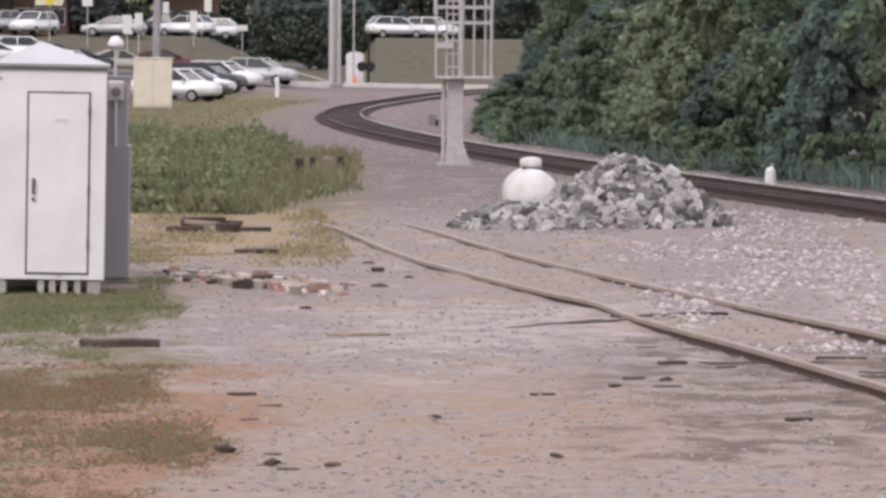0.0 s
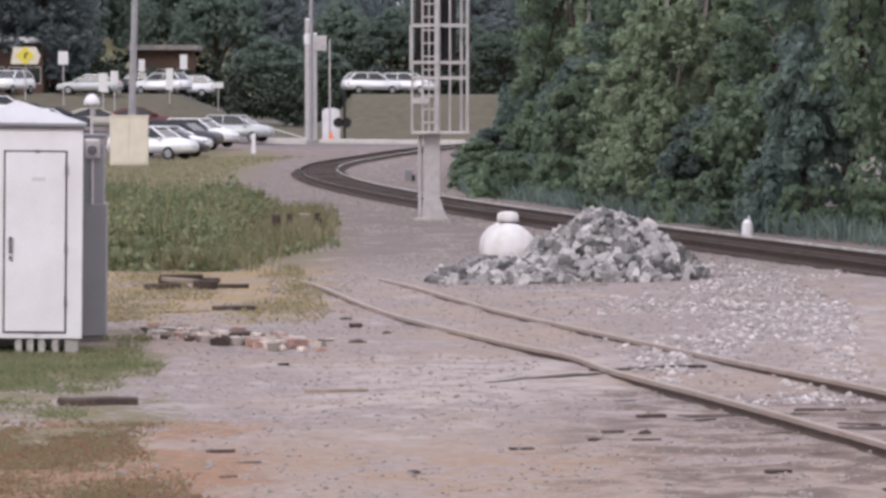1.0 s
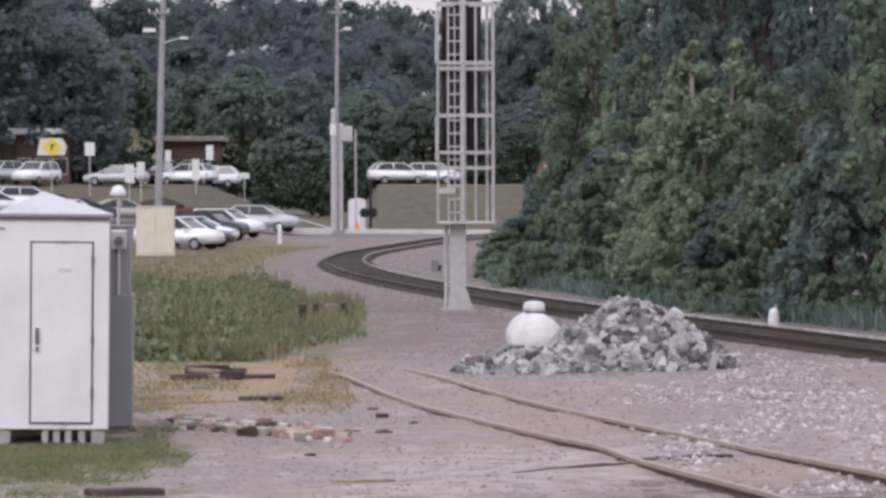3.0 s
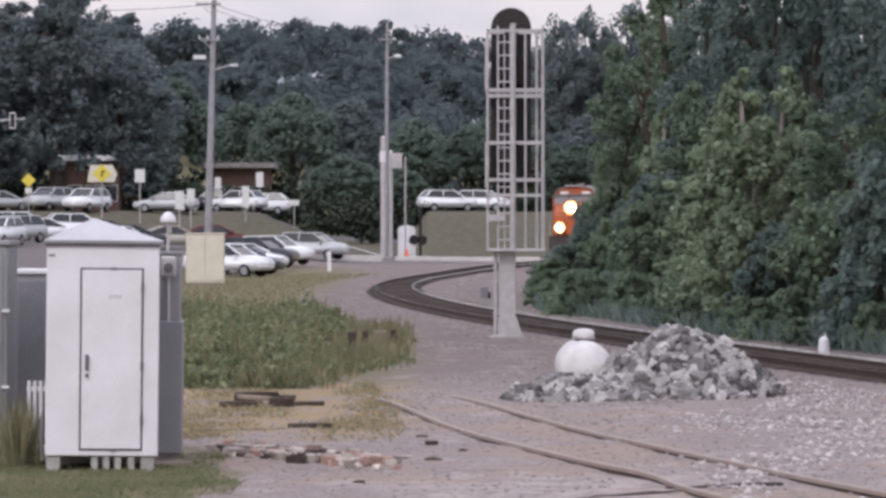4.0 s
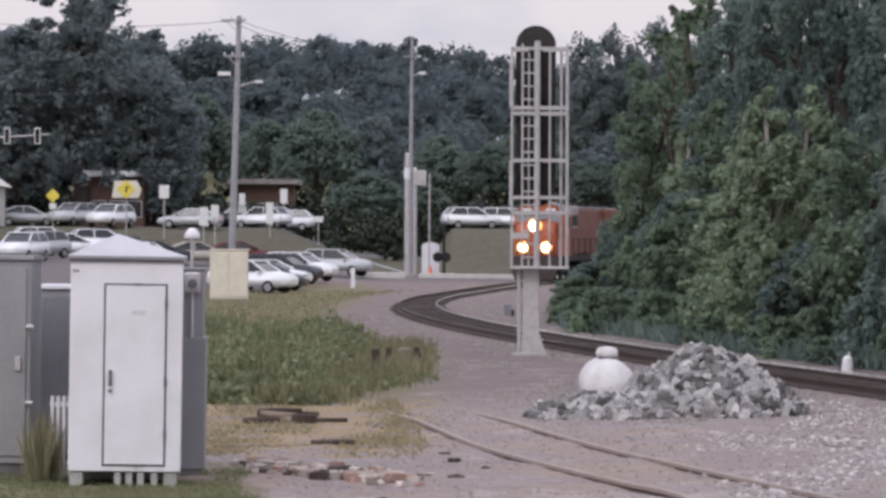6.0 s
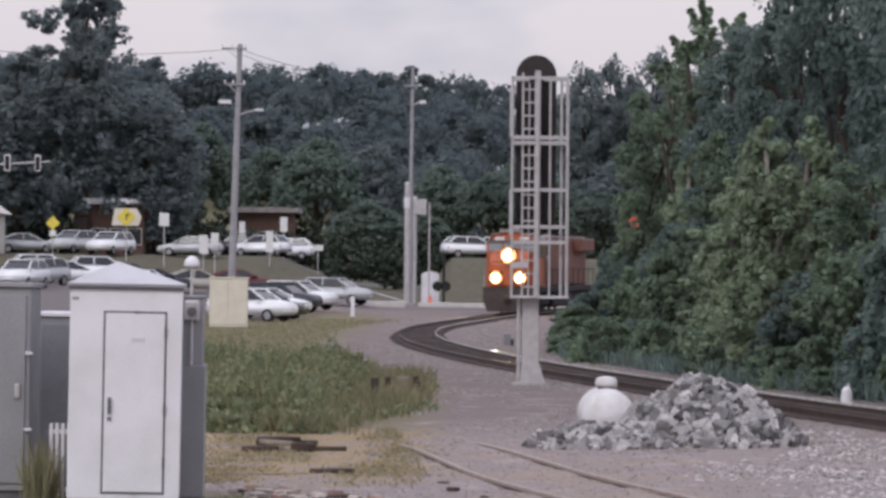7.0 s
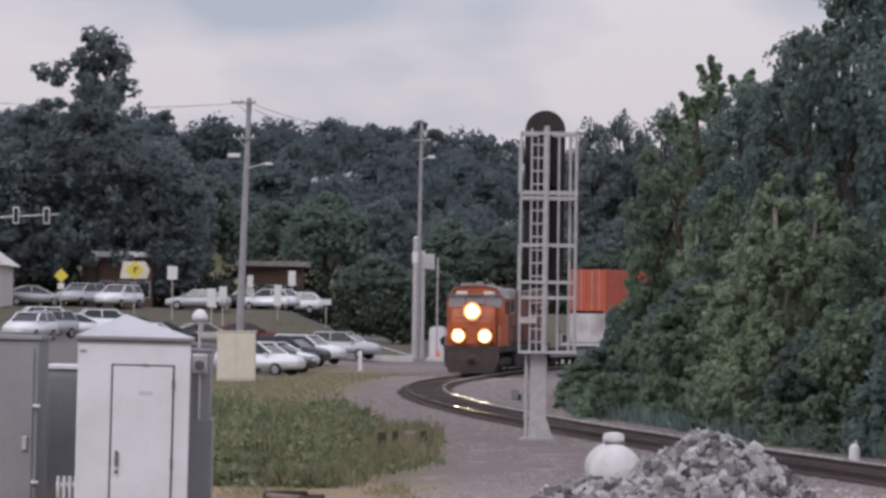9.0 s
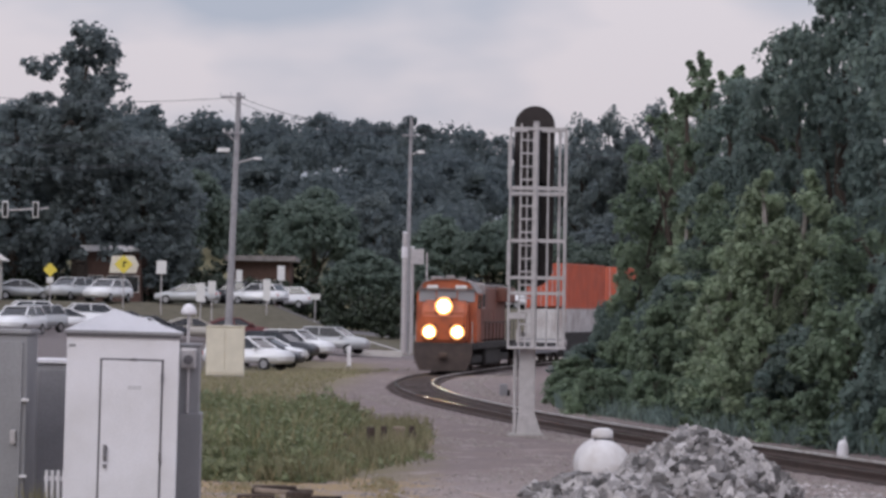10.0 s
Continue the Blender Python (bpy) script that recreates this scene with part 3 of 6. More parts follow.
# ---------------- equipment sheds ----------------
def equipment_shed():
    s = empty("equipment_shed", pose(-3.285, 36.7, 0, 0, 0.7, 3.4) @ Matrix.Scale(0.96, 4))
    tagged(s, "white metal equipment shed with a closed door and low hipped roof", "equipment shed")
    w, d, zb, zt = 0.585, 1.25, 0.16, 2.37
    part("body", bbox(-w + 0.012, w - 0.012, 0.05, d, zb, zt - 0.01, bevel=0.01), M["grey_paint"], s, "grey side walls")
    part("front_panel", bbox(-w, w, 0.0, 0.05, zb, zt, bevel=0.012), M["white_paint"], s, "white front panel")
    # door in its shadow gap
    dx0, dx1, dz0, dz1 = -0.215, 0.405, 0.235, 2.10
    fr = bmesh.new()
    for a in ((dx0 - 0.02, dx0, dz0 - 0.02, dz1 + 0.02), (dx1, dx1 + 0.02, dz0 - 0.02, dz1 + 0.02), (dx0, dx1, dz1, dz1 + 0.02), (dx0, dx1, dz0 - 0.02, dz0)):
        box(fr, a[0], a[1], -0.006, 0.01, a[2], a[3])
    part("door_gap", fr, M["seam"], s, "dark gap round the door")
    door = part("door", bbox(dx0 + 0.002, dx1 - 0.002, -0.02, 0.005, dz0 + 0.002, dz1 - 0.002, bevel=0.006), M["white_paint"], s)
    part("handle", bbox(dx0 + 0.04, dx0 + 0.075, -0.06, -0.018, 1.05, 1.22, bevel=0.01), M["seam"], door, "dark lever handle")
    part("lock", brod((dx0 + 0.058, -0.018, 1.0), (dx0 + 0.058, -0.05, 1.0), 0.02), M["seam"], door)
    for z in (0.55, 1.1, 1.92):
        part("hinge", brod((dx1 + 0.008, -0.022, z - 0.05), (dx1 + 0.008, -0.022, z + 0.05), 0.014), M["seam"], door)
    part("notice", bbox(0.06, 0.20, -0.024, -0.019, 1.80, 1.84), M["faint"], door, "small faded plate")
    part("latch", bbox(0.09, 0.14, -0.03, -0.006, 2.10, 2.125), M["seam"], s)
    part("latch", bbox(0.09, 0.14, -0.03, -0.006, 0.215, 0.235), M["seam"], s)
    # roof: eaves trim and a hipped cap
    part("roof_trim", bbox(-w - 0.03, w + 0.03, -0.04, d + 0.04, zt, zt + 0.035, bevel=0.008), M["grey_paint"], s)
    bm = bmesh.new()
    q = [bm.verts.new(p) for p in ((-w - 0.03, -0.04, zt + 0.035), (w + 0.03, -0.04, zt + 0.035), (w + 0.03, d + 0.04, zt + 0.035), (-w - 0.03, d + 0.04, zt + 0.035))]
    r = [bm.verts.new((-0.12, 0.55, zt + 0.27)), bm.verts.new((-0.12, d - 0.5, zt + 0.27))]
    for f in ((q[0], q[1], r[0]), (q[1], q[2], r[1], r[0]), (q[2], q[3], r[1]), (q[3], q[0], r[0], r[1]), (q[3], q[2], q[1], q[0])):
        bm.faces.new(f)
    part("roof", bm, M["roof_panel"], s)
    part("eave_strip", bbox(-w - 0.012, w + 0.012, -0.022, 0.0, zt - 0.03, zt - 0.002), M["seam"], s, "dark line under the roof edge")
    part("stain", bbox(-w + 0.02, -w + 0.09, -0.004, 0.0, zt - 0.14, zt - 0.11), M["grey_paint"], s)
    for x in (-0.50, -0.07, 0.05, 0.17, 0.31, 0.48):
        part("foot", bbox(x - 0.035 if abs(x) < 0.4 else x - 0.07, x + 0.035 if abs(x) < 0.4 else x + 0.07, 0.03, 0.2, -0.08, zb, bevel=0.008), M["concrete"], s)
    part("foot", bbox(-0.5, 0.5, d - 0.25, d - 0.05, -0.08, zb), M["concrete"], s)
    return s


def meter_cabinet():
    """Tall grey cabinet close behind the white shed, with a meter and a domed aerial."""
    s = empty("meter_cabinet", pose(-3.02, 38.35, 0, 0, 0.5, 3.0))
    tagged(s, "grey metal cabinet with a meter box and white domed aerial", "equipment cabinet")
    part("body", bbox(-0.45, 0.40, 0, 0.9, 0.06, 2.16, bevel=0.012), M["grey_paint"], s)
    part("lower_panel", bbox(-0.45, 0.43, -0.035, 0.93, 0.08, 1.46, bevel=0.012), M["grey_paint"], s)
    part("top_rim", bbox(-0.47, 0.42, -0.02, 0.92, 2.16, 2.19, bevel=0.006), M["grey_dark"], s)
    part("plinth", bbox(-0.42, 0.38, 0.03, 0.88, -0.06, 0.08), M["concrete"], s)
    meter = part("meter_box", bbox(0.20, 0.36, -0.10, 0.0, 1.93, 2.14, bevel=0.02), M["galvanised"], s)
    part("meter_dial", brod((0.28, -0.10, 2.02), (0.28, -0.12, 2.02), 0.05, n=16), M["seam"], meter)
    part("conduit", brod((0.28, -0.04, 1.93), (0.28, -0.04, 1.46), 0.016), M["galvanised"], s)
    part("aerial_stem", brod((0.27, 0.05, 2.14), (0.27, 0.05, 2.52), 0.016), M["galvanised"], s)
    dome = bmesh.new()
    bmesh.ops.create_uvsphere(dome, u_segments=18, v_segments=10, radius=0.085, matrix=Matrix.Translation((0.27, 0.05, 2.50)))
    for v in dome.verts:
        if v.co.z < 2.50:
            v.co.z = 2.50 - 0.15 * (2.50 - v.co.z)
        else:
            v.co.z = 2.50 + 1.25 * (v.co.z - 2.50)
    part("aerial_dome", dome, M["white_paint"], s, "white domed aerial cap", smooth=True)
    return s


def grey_cabinet(x0, x1, y0, y1, z1, label, strip=False):
    s = empty("equipment_cabinet", pose((x0 + x1) / 2, y0, 0, 0, 0.6, 0))
    tagged(s, label, "equipment cabinet", group="grey cabinets behind the white shed")
    w, d = (x1 - x0) / 2, y1 - y0
    part("body", bbox(-w, w, 0, d, 0.12, z1, bevel=0.015), M["grey_paint"], s)
    part("plinth", bbox(-w + 0.03, w - 0.03, 0.04, d - 0.04, -0.06, 0.12), M["seam"], s)
    part("roof", bbox(-w - 0.03, w + 0.03, -0.04, d + 0.04, z1, z1 + 0.05, bevel=0.01), M["white_paint"] if strip else M["grey_paint"], s)
    dr = part("door", bbox(-w + 0.05, w - 0.05, -0.025, 0.0, 0.2, z1 - 0.08, bevel=0.008), M["grey_dark"] if strip else M["grey_paint"], s)
    part("handle", bbox(w - 0.16, w - 0.10, -0.06, -0.022, 1.1, 1.25, bevel=0.01), M["galvanised"], dr)
    for z in (0.75, 1.55):
        part("bracket", bbox(w - 0.05, w + 0.03, -0.06, -0.01, z, z + 0.035, bevel=0.01), M["white_paint"], s)
    return s


equipment_shed()
meter_cabinet()
grey_cabinet(-5.30, -4.45, 38.6, 39.5, 2.26, "light grey metal cabinet standing beside the white shed")
grey_cabinet(-4.58, -3.74, 40.4, 41.4, 1.93, "darker grey cabinet with a pale roof edge behind the white shed", strip=True)


def beige_cabinet():
    s = empty("utility_cabinet", pose(-10.02, 164.2, ground_z(-10, 164), 0, 0, 3))
    tagged(s, "beige metal utility cabinet on the grass by the car park", "utility cabinet")
    part("body", bbox(-0.86, 0.86, 0, 1.2, 0.08, 2.25, bevel=0.03), M["beige"], s)
    part("plinth", bbox(-0.82, 0.82, 0.05, 1.15, -0.1, 0.08), M["concrete"], s)
    part("roof", bbox(-0.9, 0.9, -0.04, 1.24, 2.25, 2.32, bevel=0.02), M["beige"], s)
    for x in (-0.42, 0.42):
        part("door", bbox(x - 0.39, x + 0.39, -0.03, 0, 0.2, 2.15, bevel=0.01), M["beige"], s)
    return s


beige_cabinet()


# ---------------- propane tank ----------------
def gas_tank():
    s = empty("gas_tank", pose(2.44, 57.0, -0.13) @ Matrix.Scale(0.92, 4))
    tagged(s, "white horizontal gas tank with a dome cap beside the stone heap", "gas tank")
    bm = bmesh.new()
    n, r = 32, 0.465
    rings = []
    prof = [(-0.30 * math.cos(a) - 0.0, r * math.sin(a)) for a in [math.pi / 2 * k / 8 for k in range(1, 9)]]
    prof += [(1.9 + 0.30 * math.cos(a), r * math.sin(a)) for a in [math.pi / 2 * (8 - k) / 8 for k in range(0, 8)]]
    for y, q in prof:
        rings.append([bm.verts.new((q * math.cos(2 * math.pi * i / n), y + 0.30, 0.40 + q * math.sin(2 * math.pi * i / n))) for i in range(n)])
    for a, b in zip(rings, rings[1:]):
        for i in range(n):
            bm.faces.new((a[i], a[(i + 1) % n], b[(i + 1) % n], b[i]))
    bm.faces.new(rings[0])
    bm.faces.new(rings[-1][::-1])
    bmesh.ops.recalc_face_normals(bm, faces=bm.faces)
    part("vessel", bm, M["tank_white"], s, smooth=True)
    cap = brod((0, 1.25, 0.89), (0, 1.25, 1.0), 0.19, 0.185, 24)
    bmesh.ops.create_uvsphere(cap, u_segments=24, v_segments=10, radius=0.185, matrix=Matrix.Translation((0, 1.25, 1.0)) @ Matrix.Diagonal((1, 1, 0.35, 1)))
    part("dome_cap", cap, M["tank_white"], s, smooth=True)
    part("collar", brod((0, 1.25, 0.78), (0, 1.25, 0.90), 0.145, n=24), M["seam"], s, "dark collar under the cap")
    for y in (0.45, 2.0):
        for x in (-0.30, 0.30):
            part("leg", bbox(x - 0.05, x + 0.05, y, y + 0.08, -0.08, 0.14), M["seam"], s)
    part("side_strap", bbox(-0.47, -0.43, 0.25, 0.31, -0.02, 0.3), M["seam"], s)
    return s


gas_tank()


# ---------------- heap of stone ----------------
def pebble(seed, n=1):
    rnd = random.Random(seed)
    bm = bmesh.new()
    bmesh.ops.create_icosphere(bm, subdivisions=n, radius=0.5)
    ax = [Vector((rnd.gauss(0, 1), rnd.gauss(0, 1), rnd.gauss(0, 1))).normalized() for _ in range(9)]
    off = [rnd.uniform(0.17, 0.36) for _ in ax]
    for v in bm.verts:
        for a, o in zip(ax, off):
            k = v.co.dot(a)
            if k > o:
                v.co -= a * (k - o)
        v.co *= rnd.uniform(1.1, 1.45)
    return bm


def broken_block(seed):
    """A split block of stone: a box with shifted corners and one corner knocked off."""
    rnd = random.Random(seed)
    bm = bmesh.new()
    bmesh.ops.create_cube(bm, size=0.85)
    bmesh.ops.bevel(bm, geom=[list(bm.verts)[rnd.randrange(8)]], offset=0.25, affect="VERTICES", segments=1)
    for v in bm.verts:
        v.co += Vector((rnd.uniform(-0.16, 0.16), rnd.uniform(-0.16, 0.16), rnd.uniform(-0.16, 0.16)))
    bmesh.ops.triangulate(bm, faces=bm.faces)
    return bm


def heap_z(x, y):
    """Height of the heap over the plan, in its own space."""
    r = math.hypot((x - 0.47) / 1.55, (y + 0.25) / (2.1 if y < -0.25 else 1.3))
    a = 0.95 * max(0.0, 1 - r ** 1.45) * (1 + 0.10 * noise.noise((x * 2.2, y * 2.2, 3)))
    q = math.hypot((x + 1.1) / 1.25, (y + 2.0) / 1.5)
    b = 0.30 * max(0.0, 1 - q ** 1.6) * (1 + 0.35 * noise.noise((x * 2.5, y * 2.5, 8)))
    return max(a, b, 0.82 * (a + b)) - 0.05


def stone_heap():
    s = empty("stone_heap", pose(3.25, 54.3, 0))
    tagged(s, "heap of broken grey and white limestone lumps", "stone heap")
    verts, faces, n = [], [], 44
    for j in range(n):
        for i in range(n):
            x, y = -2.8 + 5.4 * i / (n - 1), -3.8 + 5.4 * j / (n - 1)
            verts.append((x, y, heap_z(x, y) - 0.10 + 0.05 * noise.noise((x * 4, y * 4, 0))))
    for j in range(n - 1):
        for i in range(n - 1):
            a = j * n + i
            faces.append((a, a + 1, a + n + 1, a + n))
    # near-black core: the shade between the stones is put into its colour
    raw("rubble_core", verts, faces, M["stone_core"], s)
    kinds = []
    for k in range(7):
        bm = pebble(k + 10) if k < 2 else broken_block(k + 10)
        me = bpy.data.meshes.new("stone")
        bm.to_mesh(me)
        bm.free()
        me.materials.append(M["stone"])
        kinds.append(me)
    rnd = random.Random(5)
    rest_v, rest_f, k = [], [], 0
    while k < 2500:
        x, y = rnd.uniform(-2.6, 2.15), rnd.uniform(-3.7, 1.2)
        h = heap_z(x, y)
        if h < 0.015:
            continue
        d = rnd.choice((0.09, 0.12, 0.15, 0.18, 0.22, 0.26)) * rnd.uniform(0.8, 1.2)
        m = Matrix.Translation((x, y, h - 0.03 + rnd.uniform(-0.06, 0.06))) @ Euler((rnd.uniform(0, 6), rnd.uniform(0, 6), rnd.uniform(0, 6))).to_matrix().to_4x4() @ Matrix.Diagonal((d, d * rnd.uniform(0.5, 1), d * rnd.uniform(0.35, 0.8), 1))
        me = rnd.choice(kinds)
        if k < 300 * 3 and k % 3 == 0 and y < 0.2:
            ob = new("stone", me)
            ob.matrix_basis = m
            ob.parent = s
        else:
            o = len(rest_v)
            rest_v += [m @ v.co for v in me.vertices]
            rest_f += [[o + i for i in p.vertices] for p in me.polygons]
        k += 1
    mt = mat("crushed_limestone_small", (0.315, 0.297, 0.293), 0.9, vary=0.3, scale=9, fine=40, island=0.72, bump=0.4)
    tagged(raw("rubble_fill", rest_v, rest_f, mt, s), kind="stuff")
    return s


stone_heap()


# ---------------- trees ----------------
def leaf_cloud(rng, clumps, per, size, squash=0.8):
    """Vertices of many small leaf quads gathered in clumps. clumps: rows of x, y, z, radius."""
    c = np.asarray(clumps, float)
    k = len(c)
    d = rng.normal(size=(k, per, 3))
    d /= np.linalg.norm(d, axis=2, keepdims=True)
    rad = c[:, None, 3:4] * (0.30 + 0.75 * rng.random((k, per, 1)) ** 0.6)
    uneven = 0.7 + 0.6 * rng.random((k, 1, 3))          # no two clumps are round alike
    d[:, :, 2] *= squash
    p = (c[:, None, :3] + d * rad * uneven).reshape(-1, 3)
    nrm = (0.75 * d + np.array([0.0, 0.0, 0.38]) + rng.normal(scale=0.34, size=d.shape)).reshape(-1, 3)
    nrm /= np.linalg.norm(nrm, axis=1, keepdims=True)
    a = np.cross(nrm, rng.normal(size=nrm.shape))
    a /= np.linalg.norm(a, axis=1, keepdims=True) + 1e-9
    b = np.cross(nrm, a)
    s = size * (0.6 + 0.8 * rng.random((len(p), 1)))
    a, b = a * s * 0.5, b * s * 0.32
    tip = nrm * s * 0.10
    v = np.stack([p - a, p - b + tip, p + a, p + b + tip], axis=1).reshape(-1, 3)
    return v


def quads(name, v, material, parent=None):
    n = len(v) // 4
    me = bpy.data.meshes.new(name)
    me.vertices.add(4 * n)
    me.vertices.foreach_set("co", np.asarray(v, np.float32).ravel())
    me.loops.add(4 * n)
    me.loops.foreach_set("vertex_index", np.arange(4 * n, dtype=np.int32))
    me.polygons.add(n)
    me.polygons.foreach_set("loop_start", np.arange(0, 4 * n, 4, dtype=np.int32))
    me.polygons.foreach_set("loop_total", np.full(n, 4, np.int32))
    me.update(calc_edges=True)
    me.materials.append(material)
    ob = new(name, me)
    if parent:
        ob.parent = parent
    return ob


def crown_clumps(rng, h, r, base, count, shape):
    """Clump places for a crown: shape 'oval', 'bush', 'tower', 'feather', 'spray' or 'dome'."""
    out = []
    if shape == "dome":
        for _ in range(count):
            d = rng.normal(size=3)
            d /= np.linalg.norm(d)
            d[2] = abs(d[2]) if rng.random() < 0.75 else d[2]
            q = (0.86 + 0.2 * noise.noise((d[0] * 1.8 + h, d[1] * 1.8, d[2] * 1.8))) * (1 if rng.random() < 0.75 else 0.75)
            out.append((d[0] * r * q, d[1] * r * q, base + (h - base) * (0.42 + 0.58 * d[2] * q), r * (0.13 + 0.12 * rng.random())))
        return out
    lobes = [(np.clip(rng.normal(), -1.2, 1.2) * r * 0.45, np.clip(rng.normal(), -1.2, 1.2) * r * 0.45, base + (h - base) * (0.15 + 0.62 * (i + rng.random()) / 7), r * (0.45 + 0.3 * rng.random())) for i in range(7)]
    tries = 0
    while len(out) < count and tries < count * 20:
        tries += 1
        t = rng.random()
        z = base + (h - base) * t
        if shape == "bush":
            w = r * math.sqrt(max(0.02, 1 - (t * 0.97) ** 2.2))
        elif shape == "tower":
            w = r * (0.92 - 0.36 * t) * (0.68 + 0.40 * math.sin(t * 17))
        elif shape in ("feather", "spray"):
            w = r * (0.95 - 0.8 * t ** 1.5) * (0.8 + 0.3 * math.sin(t * 9 + 1))
        else:
            w = r * math.sqrt(max(0.03, 1 - (2 * t - 0.85) ** 2 / 1.35))
        a = rng.random() * 2 * math.pi
        q = w * (0.35 + 0.65 * math.sqrt(rng.random()))
        x, y = q * math.cos(a), q * math.sin(a)
        keep = noise.noise((x * 0.9 / r * 2, y * 0.9 / r * 2, z * 0.9 / r * 1.6 + h))
        if keep < -0.22:
            continue
        if shape == "spray":
            # drooping sprays that reach up and out
            v = np.array([x / r * 0.9, y / r * 0.9, 0.75]) + rng.normal(scale=0.22, size=3)
            v /= np.linalg.norm(v)
            for i in range(4):
                g = r * 0.17 * i
                out.append((x + v[0] * g, y + v[1] * g, z + v[2] * g - r * 0.012 * i * i, r * (0.125 - 0.024 * i)))
            continue
        out.append((x, y, z, r * (0.09 + 0.22 * rng.random() ** 1.7)))
    if shape == "spray":
        return out
    for x, y, z, q in lobes:
        for _ in range(max(2, count // 22)):
            dv = rng.normal(size=3)
            dv /= np.linalg.norm(dv)
            out.append((x + dv[0] * q, y + dv[1] * q, min(h, z + dv[2] * q * 0.8), r * (0.12 + 0.1 * rng.random())))
    return out


def make_tree(name, seed, h, r, base, count, per, size, shape, leaf_mat, label, bark="bark", limbs=7):
    rng = np.random.default_rng(seed)
    t = empty(name)
    tagged(t, label, "tree" if name != "shrub" else "shrub")
    clumps = crown_clumps(rng, h, r, base, count, shape)
    bm = bmesh.new()
    tr = 0.035 * h if h > 4 else 0.05 * h
    p0, rad = Vector((0, 0, -0.3)), tr
    steps = 6
    spine = [p0]
    for i in range(1, steps + 1):
        p1 = Vector((rng.normal() * 0.05 * r, rng.normal() * 0.05 * r, h * 0.86 * i / steps))
        rod(bm, spine[-1], p1, tr * (1 - 0.85 * (i - 1) / steps), tr * (1 - 0.85 * i / steps), 8)
        spine.append(p1)
    for i in range(limbs):
        c = clumps[int(rng.integers(len(clumps)))]
        s = spine[min(steps - 1, 1 + int(rng.integers(steps - 1)))]
        e = Vector(c[:3])
        mid = s.lerp(e, 0.5) + Vector((0, 0, 0.06 * h))
        rod(bm, s, mid, tr * 0.35, tr * 0.22, 6)
        rod(bm, mid, e, tr * 0.22, tr * 0.06, 5)
    part("trunk", bm, M[bark], t)
    quads("crown", leaf_cloud(rng, clumps, per, size), M[leaf_mat], t)
    return t


def row(kinds, places):
    """Copies of model trees: places of x, y, height, radius, kind; the model itself takes the first place of its kind."""
    used = set()
    for i, (x, y, h, r, k) in enumerate(places):
        ob, mh, mr = kinds[k]
        m = pose(x, y, ground_z(x, y) - 0.05, 0, 0, (i * 137) % 360) @ Matrix.Diagonal((r / mr, r / mr, h / mh, 1))
        if k in used:
            c = copy_thing(ob, Matrix.Identity(4))
            c.matrix_basis = m
        else:
            ob.matrix_basis = m
            used.add(k)


TREES = {
    "oak": (make_tree("tree", 1, 10, 2.4, 1.6, 125, 85, 0.21, "oval", "leaf_b", "tall dark green broadleaf tree beside the railway"), 10, 2.4),
    "mid": (make_tree("tree", 2, 9, 2.1, 1.0, 125, 85, 0.21, "oval", "leaf_a", "mid-green broadleaf tree beside the railway"), 9, 2.1),
    "light": (make_tree("tree", 3, 6, 1.5, 0.5, 130, 85, 0.17, "feather", "leaf_c", "lighter green young tree with soft plumes of leaves", bark="bare_bark"), 6, 1.5),
    "feather": (make_tree("tree", 4, 11, 1.7, 2.5, 95, 26, 0.22, "spray", "leaf_a", "tall feathery green tree with a ragged top"), 11, 1.6),
    "bush": (make_tree("shrub", 5, 3, 1.4, 0.05, 90, 85, 0.17, "bush", "leaf_b", "dense dark green bush beside the track", limbs=4), 3, 1.4),
    "bush_light": (make_tree("shrub", 6, 3, 1.4, 0.05, 90, 85, 0.17, "bush", "leaf_a", "leafy mid-green bush beside the track", limbs=4), 3, 1.4),
    "low": (make_tree("shrub", 7, 1.2, 0.9, 0.0, 40, 70, 0.13, "bush", "leaf_a", "low weedy shrub at the edge of the ballast", limbs=2), 1.2, 0.9),
}
def bare_tree(x, y, h, lean, seed, label):
    rng = np.random.default_rng(seed)
    s = empty("bare_tree", pose(x, y, ground_z(x, y), 0, lean, 0))
    tagged(s, label, "tree")
    r = 0.035 + 0.006 * h
    part("trunk", rod(brod((0, 0, -0.2), (0.05, 0, h * 0.6), r, r * 0.75, 8), (0.05, 0, h * 0.6), (-0.1, 0, h), r * 0.75, r * 0.25, 8), M["bare_bark"], s)
    for k in range(5):
        z = h * (0.5 + 0.1 * k)
        a = Vector((0.04, 0, z))
        part("branch", brod(a, a + Vector((rng.normal() * 0.35, -0.2, 0.45 + 0.3 * rng.random())), r * 0.4, r * 0.12, 6), M["bare_bark"], s)


